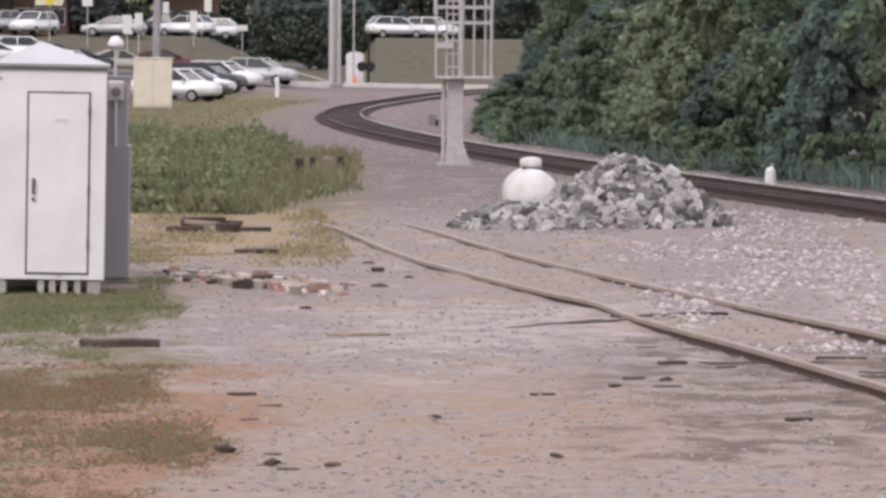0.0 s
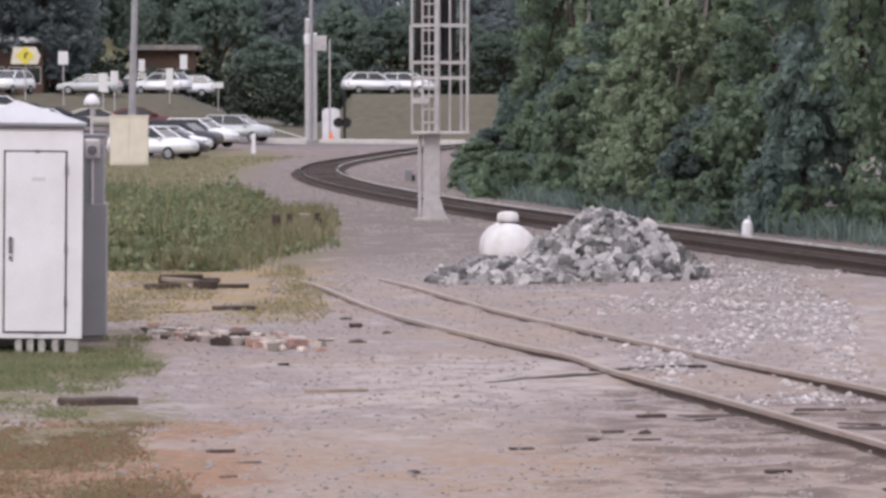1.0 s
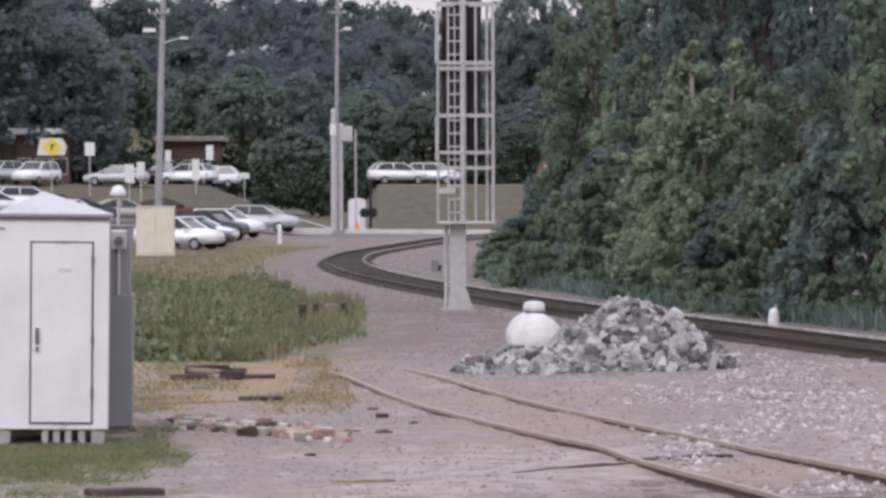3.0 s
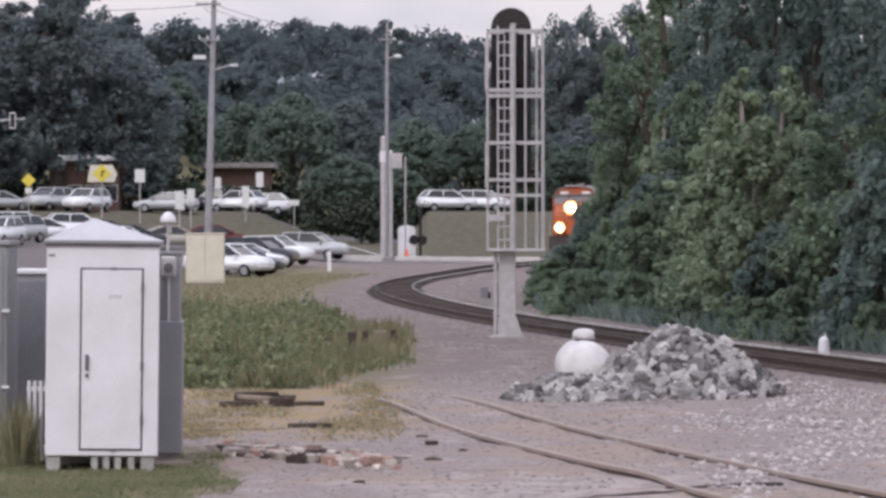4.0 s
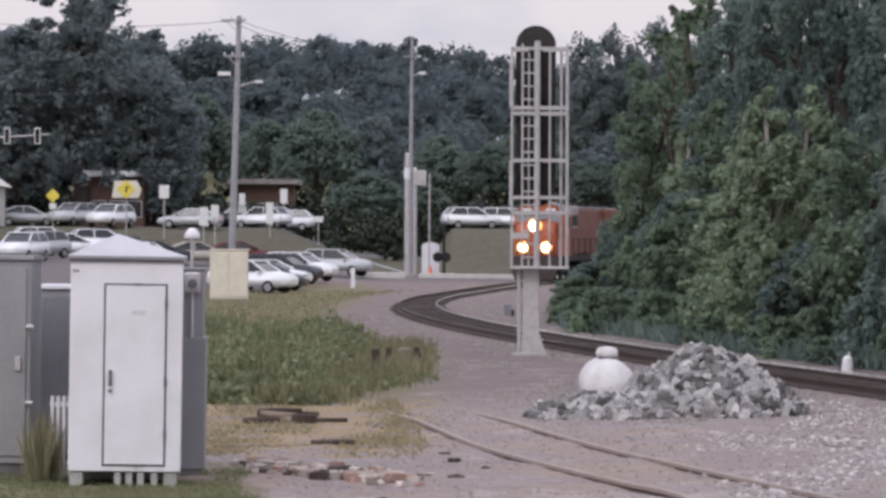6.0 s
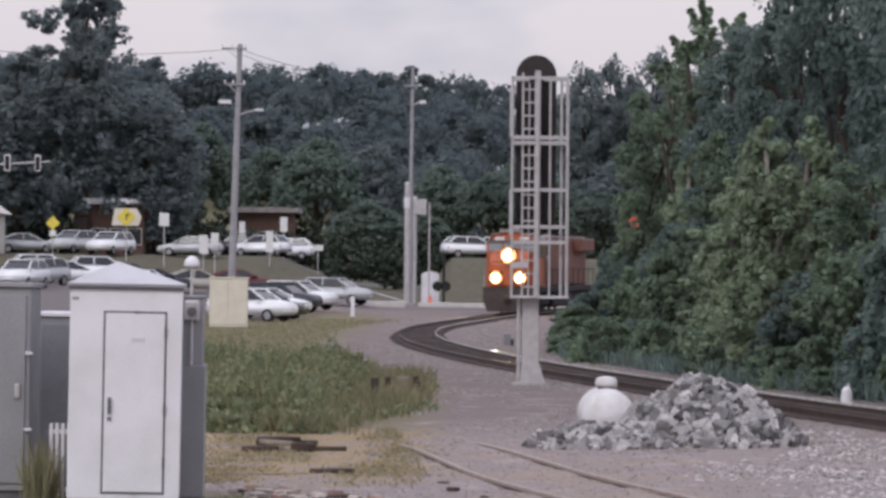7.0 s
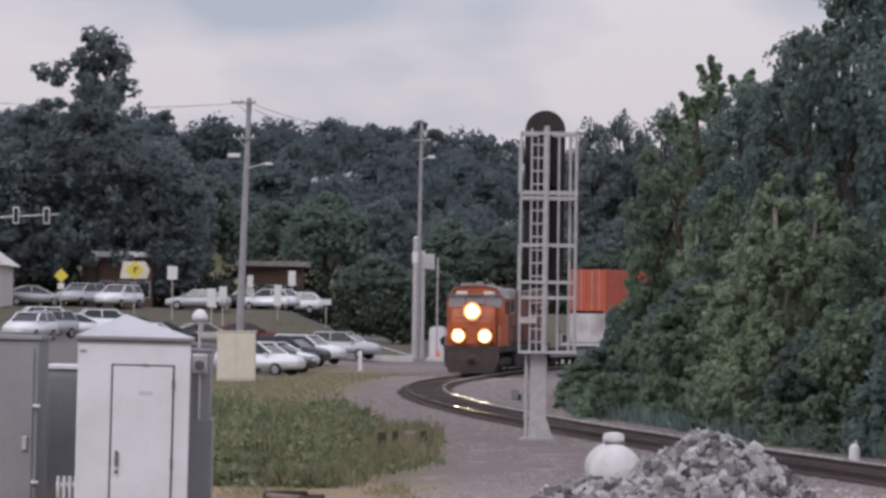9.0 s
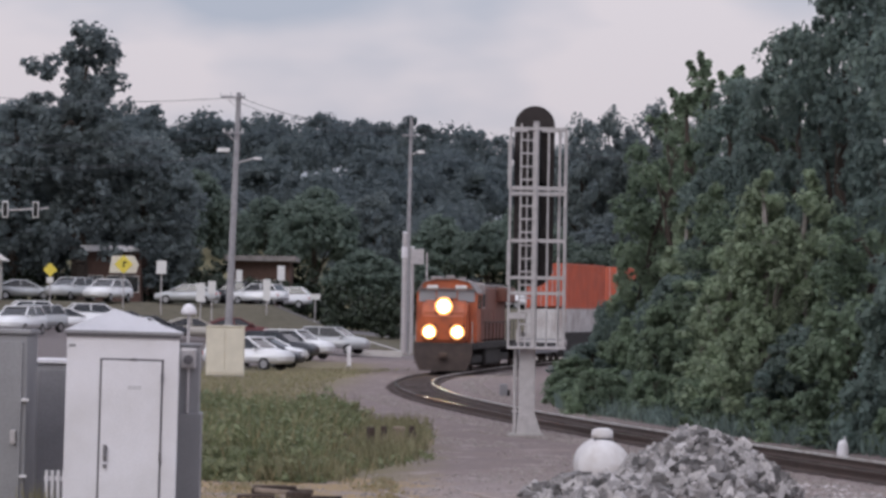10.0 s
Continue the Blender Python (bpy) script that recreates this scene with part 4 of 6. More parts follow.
bare_tree(7.35, 113, 6.3, 4, 1, "pale bare dead tree among green foliage")
RIGHT = [
    (4.95, 126, 1.9, 1.25, "bush"), (5.35, 126.6, 2.7, 0.7, "bush"), (5.95, 127.2, 3.3, 0.75, "bush_light"), (6.1, 119, 2.9, 1.2, "bush_light"), (4.2, 121, 1.5, 0.9, "bush_light"), (6.75, 108, 3.9, 1.4, "bush"),
    (7.3, 124, 9.6, 1.75, "mid"), (7.8, 121, 9.9, 1.6, "feather"), (6.25, 126, 3.9, 0.85, "bush"), (8.7, 130, 11.6, 2.0, "feather"), (9.7, 127, 11.0, 2.0, "feather"), (7.9, 127, 10.2, 1.7, "feather"), (9.2, 118, 10.4, 1.8, "oak"),
    (7.35, 86, 6.2, 1.35, "light"), (6.85, 90, 4.9, 1.1, "light"), (7.0, 97, 3.9, 1.2, "light"), (7.9, 92, 5.6, 1.3, "light"), (6.3, 106, 3.2, 1.1, "bush_light"), (7.6, 118, 6.5, 1.4, "light"), (8.15, 84, 2.5, 1.2, "bush"), (7.3, 93, 1.7, 1.0, "bush"),
    (9.85, 92, 11.2, 1.9, "oak"), (10.2, 83, 9.6, 1.6, "oak"), (9.5, 101, 10.6, 1.7, "oak"), (8.5, 78, 3.0, 1.2, "bush_light"),
    (9.1, 74, 3.3, 1.2, "bush"), (10.4, 76, 9.8, 1.8, "oak"), (10.6, 69, 9.0, 1.7, "mid"), (11.5, 62, 8.8, 1.8, "oak"),
    (12.6, 55, 8.6, 1.9, "mid"), (9.3, 215, 3.7, 1.3, "bush"), (11.3, 214, 4.5, 1.6, "bush"), (8.5, 140, 8.0, 1.9, "mid"), (10.4, 136, 9.4, 2.0, "oak"), (11.0, 112, 10.6, 2.2, "mid"),
    (12.0, 98, 12.4, 2.4, "oak"), (12.6, 86, 13.0, 2.5, "oak"), (7.6, 134, 5.6, 1.3, "bush_light"),
    (8.2, 112, 7.6, 1.5, "oak"), (7.9, 104, 6.6, 1.5, "mid"), (9.3, 80, 5.5, 1.4, "mid"), (8.7, 90, 6.4, 1.3, "light"),
    (13.5, 72, 12.0, 2.6, "oak"), (14.5, 60, 11.0, 2.5, "mid"), (10.2, 150, 8.6, 2.2, "mid"), (13.0, 160, 9.0, 2.6, "oak"),
    (15.0, 180, 9.5, 3.0, "oak"), (19.0, 205, 10.0, 3.4, "mid"), (24.0, 235, 10.0, 3.6, "oak"), (13.5, 125, 11.0, 2.6, "mid"),
]
rr = random.Random(11)
for k in range(26):
    y = 58 + k * 3.1
    RIGHT.append((max(track_x(y) + 2.75, 0.0275 * y + 0.5) + rr.uniform(0.0, 0.7) + (0.5 if y < 75 else 0), y + rr.uniform(-1, 1), rr.uniform(0.6, 1.3), rr.uniform(0.6, 1.0), "low"))
row(TREES, RIGHT)

FAR_TREES = {
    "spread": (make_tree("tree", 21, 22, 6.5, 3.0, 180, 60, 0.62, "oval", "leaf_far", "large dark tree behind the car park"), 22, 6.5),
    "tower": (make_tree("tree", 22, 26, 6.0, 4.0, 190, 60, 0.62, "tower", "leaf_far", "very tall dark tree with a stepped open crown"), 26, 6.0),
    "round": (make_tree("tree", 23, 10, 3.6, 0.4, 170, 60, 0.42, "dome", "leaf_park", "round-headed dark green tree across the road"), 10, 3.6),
}
row(FAR_TREES, [
    (-30.3, 300, 22.6, 5.4, "tower"), (-36.0, 304, 16.5, 5.8, "spread"), (-25.8, 303, 13.5, 4.6, "spread"), (-25.5, 312, 14.0, 4.2, "spread"), (-42, 315, 14.0, 6.0, "spread"),
    (-23.0, 330, 12.6, 4.0, "round"), (-12.8, 342, 12.2, 4.2, "round"), (-7.0, 312, 7.0, 3.6, "round"), (3.2, 322, 8.0, 3.2, "round"),
    (-1.2, 350, 11.0, 3.6, "round"), (-17.5, 350, 11.0, 3.6, "round"), (9.0, 330, 7.5, 3.6, "round"), (15.0, 340, 9.0, 4.5, "spread"),
    (7.0, 360, 11.0, 4.0, "round"), (-29.0, 345, 14.0, 5.0, "spread"), (22.0, 345, 10.0, 4.5, "spread"), (-7.5, 365, 12.0, 4.4, "spread"),
    (-48.0, 300, 15.0, 6.0, "spread"), (-2.5, 335, 6.0, 3.0, "round"), (12.5, 312, 6.0, 3.2, "round"), (14.0, 400, 21.0, 4.0, "spread"), (18.0, 405, 22.0, 4.2, "spread"), (21.5, 398, 22.5, 4.2, "spread"), (25.5, 402, 21.0, 4.5, "spread"), (11.5, 412, 18.0, 4.0, "spread"),
])


def far_woods():
    rng = np.random.default_rng(77)
    parts = []
    spots = [(x + rng.normal() * 0.8, 640 + 18 * rng.random(), 12.6 + 3.0 * rng.random() - 4.5 * smoothstep(-x, 8, 40), 4.2 + 1.8 * rng.random()) for x in np.arange(-84, 84, 5.2)]
    while len(spots) < 300:
        y = 395 + 240 * rng.random() ** 0.8
        spots.append(((rng.random() - 0.5) * (90 + 0.30 * y), y, 9.0 + 3.5 * rng.random(), 4.0 + 2.4 * rng.random()))
    for x, y, h, r in spots:
        if abs(x - track_x(y)) < 9:
            continue
        c = np.asarray(crown_clumps(rng, h, r, 1.0, 42, "dome")) + np.array([x, y, ground_z(x, y), 0.0])
        c[:, 3] *= 1.45
        parts.append(leaf_cloud(rng, c, 28, 0.9))
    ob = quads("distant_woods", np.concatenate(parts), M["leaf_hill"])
    tagged(ob, "dense dark green wooded hill on the skyline", "woods", kind="stuff")


far_woods()


# ---------------- train ----------------
S_Y = np.arange(60.0, 420.0, 0.5)
_xy = np.array([(track_x(y), y) for y in S_Y])
S_LEN = np.concatenate([[0], np.cumsum(np.linalg.norm(np.diff(_xy, axis=0), axis=1))])


def along(s):
    y = float(np.interp(s, S_LEN, S_Y))
    return Vector((track_x(y), y, track_z(y) + RAIL_TOP))


def front_s(t):
    return float(np.interp(182.0 + 9.05 * (10.0 - t), S_Y, S_LEN))


def on_track(t, behind, base=8.0):
    """Pose of a vehicle whose middle runs that far behind the train's nose; its +y looks forward."""
    s = front_s(t) + behind
    a, c = along(s - base / 2), along(s + base / 2)
    d = a - c
    m = (a + c) / 2
    q = d.to_track_quat("Y", "Z")
    return Matrix.Translation(m) @ q.to_matrix().to_4x4()


WHEELS = []
MOVERS = []
WHEEL_R = 0.50


def wheelset(parent, y):
    w = part("wheelset", brod((-0.75, 0, 0), (0.75, 0, 0), 0.09, n=10), M["loco_black"], parent)
    for sx in (-1, 1):
        part("wheel", rod(brod((sx * 0.69, 0, 0), (sx * 0.82, 0, 0), WHEEL_R, n=24), (sx * 0.82, 0, 0), (sx * 0.86, 0, 0), 0.2, n=10), M["steel_rust"], w)
    WHEELS.append((w, y))
    return w


def locomotive():
    s = empty("locomotive")
    tagged(s, "orange freight locomotive with lit headlight and ditch lights", "locomotive")
    O, B = M["orange"], M["loco_black"]
    part("underframe", bbox(-1.5, 1.5, -10.6, 10.5, 1.18, 1.5, bevel=0.04), B, s)
    part("fuel_tank", bbox(-1.35, 1.35, -3.4, 3.4, 0.28, 1.2, bevel=0.15), B, s)
    part("long_hood", bbox(-0.95, 0.95, -10.2, 7.0, 1.5, 4.35, bevel=0.12), M["hood_orange"], s, "dark orange hood")
    part("hood_roof", bbox(-0.9, 0.9, -10.0, 6.9, 4.35, 4.47, bevel=0.05), M["roof_grey"], s)
    for y in (-8.2, -6.6):
        part("radiator_fan", brod((0, y, 4.45), (0, y, 4.62), 0.65, n=24), B, s)
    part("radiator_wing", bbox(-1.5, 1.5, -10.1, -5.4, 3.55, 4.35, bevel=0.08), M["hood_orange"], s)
    part("exhaust_stack", bbox(-0.35, 0.35, -0.4, 0.4, 4.45, 4.7, bevel=0.03), B, s)
    for k in range(9):
        for sx in (-1, 1):
            part("hood_door", bbox(sx * 0.95, sx * 0.975, -4.9 + k * 1.25, -3.8 + k * 1.25, 1.65, 3.2, bevel=0.005), M["hood_orange"], s)
    # cab with sloped roof edges
    cab = bmesh.new()
    prism(cab, [(-1.52, 1.5), (1.52, 1.5), (1.52, 3.95), (1.15, 4.50), (0.5, 4.66), (-0.5, 4.66), (-1.15, 4.50), (-1.52, 3.95)], 6.9, 9.35)
    part("cab", cab, O, s)
    roof = bmesh.new()
    prism(roof, [(-1.54, 4.0), (-1.17, 4.55), (-0.5, 4.70), (0.5, 4.70), (1.17, 4.55), (1.54, 4.0), (1.50, 3.97), (1.14, 4.50), (0.5, 4.655), (-0.5, 4.655), (-1.14, 4.50), (-1.50, 3.97)], 6.85, 9.5)
    part("cab_roof", roof, M["roof_grey"], s)
    for x0, x1 in ((-1.40, -0.56), (0.56, 1.40)):
        part("windscreen", bbox(x0, x1, 9.33, 9.39, 3.52, 4.14, bevel=0.02), M["sky_glass"], s)
    part("windscreen", bbox(-0.50, 0.50, 9.33, 9.39, 3.70, 4.14, bevel=0.02), M["sky_glass"], s)
    part("sun_visor", bbox(-1.36, 1.36, 9.36, 9.62, 4.16, 4.21, bevel=0.015), M["roof_grey"], s)
    # pale electrical cabinet and dark intake behind the cab
    part("electrical_cabinet", bbox(-1.42, 1.42, 4.6, 6.85, 3.15, 4.52, bevel=0.10), M["cab_grey"], s, "pale dusty cabinet behind the cab")
    for sx in (-1, 1):
        part("air_intake", bbox(sx * 1.40, sx * 1.45, 4.9, 6.5, 3.3, 3.95, bevel=0.01), B, s)
        part("cab_door", bbox(sx * 1.515, sx * 1.55, 6.98, 7.55, 1.6, 3.6, bevel=0.01), M["hood_orange"], s)
        part("steps_recess", bbox(sx * 1.40, sx * 1.53, 7.7, 9.2, 1.2, 1.55, bevel=0.02), B, s)
    for sx in (-1, 1):
        for y in (7.2, 8.2):
            part("side_window", bbox(sx * 1.51, sx * 1.545, y, y + 0.8, 3.2, 3.9, bevel=0.01), M["glass"], s)
    for sx in (-1, 1):
        part("number_board", bbox(sx * 0.72 - 0.28, sx * 0.72 + 0.28, 9.33, 9.5, 4.12, 4.36, bevel=0.02), M["white_sign"], s, "pale number board")
    # nose
    nose = bmesh.new()
    prism(nose, [(9.3, 1.5), (10.55, 1.5), (10.60, 2.9), (10.35, 3.45), (9.3, 3.62)], -1.12, 1.12, axis="x")
    bmesh.ops.bevel(nose, geom=nose.edges[:], offset=0.12, segments=3, affect="EDGES")
    part("nose", nose, O, s)
    # lamps, each with an added glowing ring for its halo
    hl = part("headlight", bbox(-0.42, 0.42, 10.30, 10.62, 2.92, 3.70, bevel=0.06), B, s)
    part("halo_ring", brod((0, 10.60, 3.31), (0, 10.64, 3.31), 0.45, 0.44, 24), M["halo_ring"], hl, "glowing amber halo ring round the lens")
    part("lens", brod((0, 10.60, 3.31), (0, 10.67, 3.31), 0.27, 0.25, 24), M["lamp"], hl, "brightly lit headlight lens")
    for sx in (-1, 1):
        dl = part("ditch_light", bbox(sx * 0.70 - 0.36, sx * 0.70 + 0.36, 10.55, 10.74, 1.67, 2.39, bevel=0.05), B, s)
        part("halo_ring", brod((sx * 0.70, 10.72, 2.03), (sx * 0.70, 10.755, 2.03), 0.37, 0.36, 24), M["halo_ring"], dl, "glowing amber halo ring round the lens")
        part("lens", brod((sx * 0.70, 10.72, 2.03), (sx * 0.70, 10.785, 2.03), 0.21, 0.195, 24), M["lamp"], dl, "brightly lit ditch light lens")
    # pilot, steps, handrails, coupler
    plow = bmesh.new()
    prism(plow, [(10.35, 0.12), (10.85, 0.10), (10.75, 0.75), (10.55, 1.5), (10.35, 1.5)], -1.45, 1.45, axis="x")
    for v in plow.verts:
        if v.co.z < 0.3:
            v.co.x *= 0.80                       # the plough narrows towards the rails
    part("pilot", plow, M["pilot_red"], s)
    part("coupler", bbox(-0.18, 0.18, 10.6, 11.15, 0.72, 1.0, bevel=0.05), M["steel_rust"], s)
    for sx in (-1, 1):
        for z in (0.45, 0.8, 1.15):
            part("step", bbox(sx * 1.15, sx * 1.5, 9.9, 10.35, z, z + 0.05), B, s)
        part("handrail", brod((sx * 1.42, 10.45, 1.5), (sx * 1.42, 10.45, 2.55), 0.03), M["cab_grey"], s)
        part("handrail", brod((sx * 1.42, -10.3, 2.5), (sx * 1.42, 6.7, 2.5), 0.025), B, s)
        for k in range(10):
            part("stanchion", brod((sx * 1.42, -10.0 + k * 1.8, 1.5), (sx * 1.42, -10.0 + k * 1.8, 2.5), 0.022), B, s)
    part("horn", bbox(-0.2, 0.2, 7.6, 8.2, 4.68, 4.86, bevel=0.04), M["roof_grey"], s)
    part("antenna", bbox(-0.75, -0.4, 7.5, 7.9, 4.62, 4.78, bevel=0.03), M["roof_grey"], s)
    part("air_conditioner", bbox(0.35, 0.95, 7.2, 8.4, 4.55, 4.80, bevel=0.05), M["roof_grey"], s)
    for yc in (-6.7, 6.7):
        tr = part("truck_frame", bbox(-1.25, 1.25, yc - 2.4, yc + 2.4, 0.45, 0.85, bevel=0.08), B, s)
        for dy in (-1.95, 0, 1.95):
            wheelset(tr, yc + dy)
    MOVERS.append((s, 11.0, 13.4))
    return s


def well_car(behind, label):
    s = empty("well_car")
    tagged(s, label, "railway wagon", group="well cars of the train")
    B = M["loco_black"]
    for sx in (-1, 1):
        part("side_sill", bbox(sx * 1.28, sx * 1.42, -6.6, 6.6, 0.35, 1.75, bevel=0.03), M["loco_black"], s)
    part("well_floor", bbox(-1.28, 1.28, -6.6, 6.6, 0.28, 0.40), B, s)
    for sy in (-1, 1):
        part("end_platform", bbox(-1.4, 1.4, sy * 6.6, sy * 8.2, 0.95, 1.25, bevel=0.03), M["container_white"], s, "pale end platform")
        part("end_bulkhead", bbox(-1.4, 1.4, sy * 6.5, sy * 6.62, 0.35, 1.35), M["grey_dark"], s)
        part("coupler", bbox(-0.15, 0.15, sy * 8.2, sy * 8.75, 0.75, 0.98, bevel=0.04), M["steel_rust"], s)
        part("end_ladder", bbox(1.1, 1.4, sy * 8.1, sy * 8.18, 0.5, 1.9), M["container_white"], s)
        tr = part("truck_frame", bbox(-1.15, 1.15, sy * 7.4 - 1.3, sy * 7.4 + 1.3, 0.35, 0.75, bevel=0.05), B, s)
        for dy in (-0.88, 0.88):
            wheelset(tr, sy * 7.4 + dy)
    MOVERS.append((s, behind, 14.8))
    return s


def container(behind, z0, h, material, label):
    s = empty("shipping_container")
    tagged(s, label, "shipping container", group="containers on the train")
    L, W = 6.1, 1.22
    # corrugated sides
    bm = bmesh.new()
    for sx in (-1, 1):
        pts = []
        y = -L + 0.15
        k = 0
        while y < L - 0.15:
            off = 0.0 if (k // 2) % 2 == 0 else -0.04
            pts.append((sx * (W + off), y))
            y += 0.14 if k % 2 == 0 else 0.06
            k += 1
        pts.append((sx * W, L - 0.15))
        va = [bm.verts.new((p[0], p[1], z0 + 0.14)) for p in pts]
        vb = [bm.verts.new((p[0], p[1], z0 + h - 0.1)) for p in pts]
        for i in range(len(pts) - 1):
            bm.faces.new((va[i], va[i + 1], vb[i + 1], vb[i]))
    box(bm, -W + 0.05, W - 0.05, -L + 0.05, L - 0.05, z0 + 0.1, z0 + h - 0.02)
    part("body", bm, material, s)
    for sx in (-1, 1):
        part("bottom_rail", bbox(sx * (W - 0.06), sx * W, -L, L, z0, z0 + 0.15), material, s)
        part("top_rail", bbox(sx * (W - 0.06), sx * W, -L, L, z0 + h - 0.11, z0 + h), material, s)
        for sy in (-1, 1):
            part("corner_post", bbox(sx * (W - 0.14), sx * (W + 0.006), sy * (L - 0.14), sy * (L + 0.006), z0, z0 + h), material, s)
    for sx in (-1, 1):
        part("end_door", bbox(sx * 0.02, sx * (W - 0.15), L - 0.06, L - 0.01, z0 + 0.16, z0 + h - 0.14, bevel=0.01), material, s)
        for x in (0.35, 0.8):
            part("lock_rod", brod((sx * x, L, z0 + 0.15), (sx * x, L, z0 + h - 0.12), 0.022), M["galvanised"], s)
    MOVERS.append((s, behind, 14.8))
    return s


def buffer_wagon(behind):
    s = empty("flat_wagon")
    tagged(s, "low dark flat wagon between locomotive and well cars", "railway wagon")
    part("deck", bbox(-1.35, 1.35, -7.6, 7.6, 0.95, 1.15, bevel=0.03), M["loco_black"], s)
    for sx in (-1, 1):
        part("side_sill", bbox(sx * 1.25, sx * 1.38, -7.6, 7.6, 0.6, 0.98), M["grey_dark"], s)
    for sy in (-1, 1):
        part("coupler", bbox(-0.15, 0.15, sy * 7.6, sy * 8.0, 0.75, 0.98, bevel=0.04), M["steel_rust"], s)
        part("hand_brake", brod((0.9, sy * 7.3, 1.1), (0.9, sy * 7.3, 2.1), 0.04), M["loco_black"], s)
        tr = part("truck_frame", bbox(-1.15, 1.15, sy * 5.5 - 1.2, sy * 5.5 + 1.2, 0.35, 0.75, bevel=0.05), M["loco_black"], s)
        for dy in (-0.85, 0.85):
            wheelset(tr, sy * 5.5 + dy)
    MOVERS.append((s, behind, 11.0))


locomotive()
buffer_wagon(30.4)
for k, (lo, hi, ll, hl) in enumerate((("container_white", "container", "pale grey lower container in a well car", "bright orange upper container of a double stack"),
                                      ("container", "container", "orange lower container in a well car", "bright orange upper container of a double stack"),
                                      ("container_white", "container", "pale grey lower container in a well car", "bright orange upper container of a double stack"))):
    b = 47.2 + k * 17.6
    well_car(b, "dark well car with pale end platforms")
    container(b, 0.42, 2.75, M[lo], ll)
    container(b, 3.19, 2.75, M[hi], hl)


# ---------------- loose stones, debris and grass in the yard ----------------
def pebble_arrays():
    out = []
    for k in range(6):
        bm = pebble(40 + k)
        bm.verts.ensure_lookup_table()
        out.append((np.array([v.co[:] for v in bm.verts]), np.array([[v.index for v in f.verts] for f in bm.faces])))
        bm.free()
    return out


PEBBLES = pebble_arrays()


def scatter(name, label, places, material, flat=0.6):
    """Loose stones as one stuff object; places: rows of x, y, size."""
    rng = np.random.default_rng(len(places))
    V, Fc, o = [], [], 0
    for x, y, d in places:
        v, f = PEBBLES[int(rng.integers(6))]
        a = rng.random() * 6.28
        R = np.array([[math.cos(a), -math.sin(a), 0], [math.sin(a), math.cos(a), 0], [0, 0, 1]])
        V.append((v * np.array([d, d * (0.7 + 0.4 * rng.random()), d * flat * (0.7 + 0.6 * rng.random())])) @ R.T + np.array([x, y, ground_z(x, y) + yard_bump(x, y) + d * 0.08]))
        Fc.append(f + o)
        o += len(v)
    ob = raw(name, np.concatenate(V), np.concatenate(Fc).tolist(), material)
    return tagged(ob, label, "gravel", kind="stuff")


rng_ = np.random.default_rng(3)
spots = []
while len(spots) < 11000:
    y = 20 + 40 * rng_.random() ** 1.35
    x = -5.5 + 15.5 * rng_.random()
    if abs(x) > 0.125 * y + 0.6 or x < -2.2 and 31 < y < 40:
        continue
    d = noise.noise((x * 0.7, y * 0.35, 3))
    if d < -0.30 + 0.5 * (x < -1.2 and y < 27):
        continue
    spots.append((x, y, 0.020 + 0.04 * rng_.random() ** 2.2))
scatter("gravel_scatter", "loose grey and tan gravel over the yard", spots, M["gravel"])
spots = []
while len(spots) < 2700:
    x, y = 2.6 + 6.5 * rng_.random(), 30 + 28 * rng_.random()
    if x > 0.125 * y + 0.5 or noise.noise((x * 0.8, y * 0.25, 9)) < -0.15 + 0.5 * rng_.random() - 0.5 * (x > 4.6 and 34 < y < 47):
        continue
    spots.append((x, y, 0.04 + 0.07 * rng_.random() ** 1.6))
M["pale_gravel"] = mat("pale_crushed_stone", (0.42, 0.38, 0.375), 0.92, vary=0.25, scale=6, fine=40, island=0.4, bump=0.3)
scatter("pale_stone_scatter", "pale coarse crushed stone strewn beside the siding", spots, M["pale_gravel"])
spots = [(track_x(y) + s * (1.5 + 1.1 * rng_.random()), y, 0.05 + 0.06 * rng_.random()) for y in np.repeat(np.arange(56, 130, 0.35), 5) for s in (-1,)]
scatter("ballast_scatter", "grey ballast stones along the main track", spots, M["gravel"])
spots = [(track_x(y) + 1.9 + 1.0 * rng_.random(), y, 0.06 + 0.06 * rng_.random()) for y in np.repeat(np.arange(95, 200, 0.4), 4)]
scatter("ballast_shoulder", "grey ballast stones inside the bend", spots, M["gravel"])


spots = []
while len(spots) < 3200:
    y = 44 + 42 * rng_.random()
    x = -1.2 + 7.5 * rng_.random()
    if x > track_x(y) - 1.4 or noise.noise((x * 0.6, y * 0.2, 21)) < -0.1 + 0.3 * rng_.random():
        continue
    spots.append((x, y, 0.035 + 0.07 * rng_.random() ** 2))
scatter("yard_gravel", "coarse grey gravel over the far yard", spots, M["gravel"])


def lump(name, x, y, sx, sy, sz, material, label, rz=0.0, seed=0, category="stone"):
    bm = broken_block(seed) if name == "rubble_piece" else pebble(seed)
    bmesh.ops.scale(bm, vec=(sx, sy, sz), verts=bm.verts)
    ob = link_bm(name, bm, material)
    ob.matrix_basis = pose(x, y, ground_z(x, y) + sz * 0.22, 0, 0, rz)
    return tagged(ob, label, category)


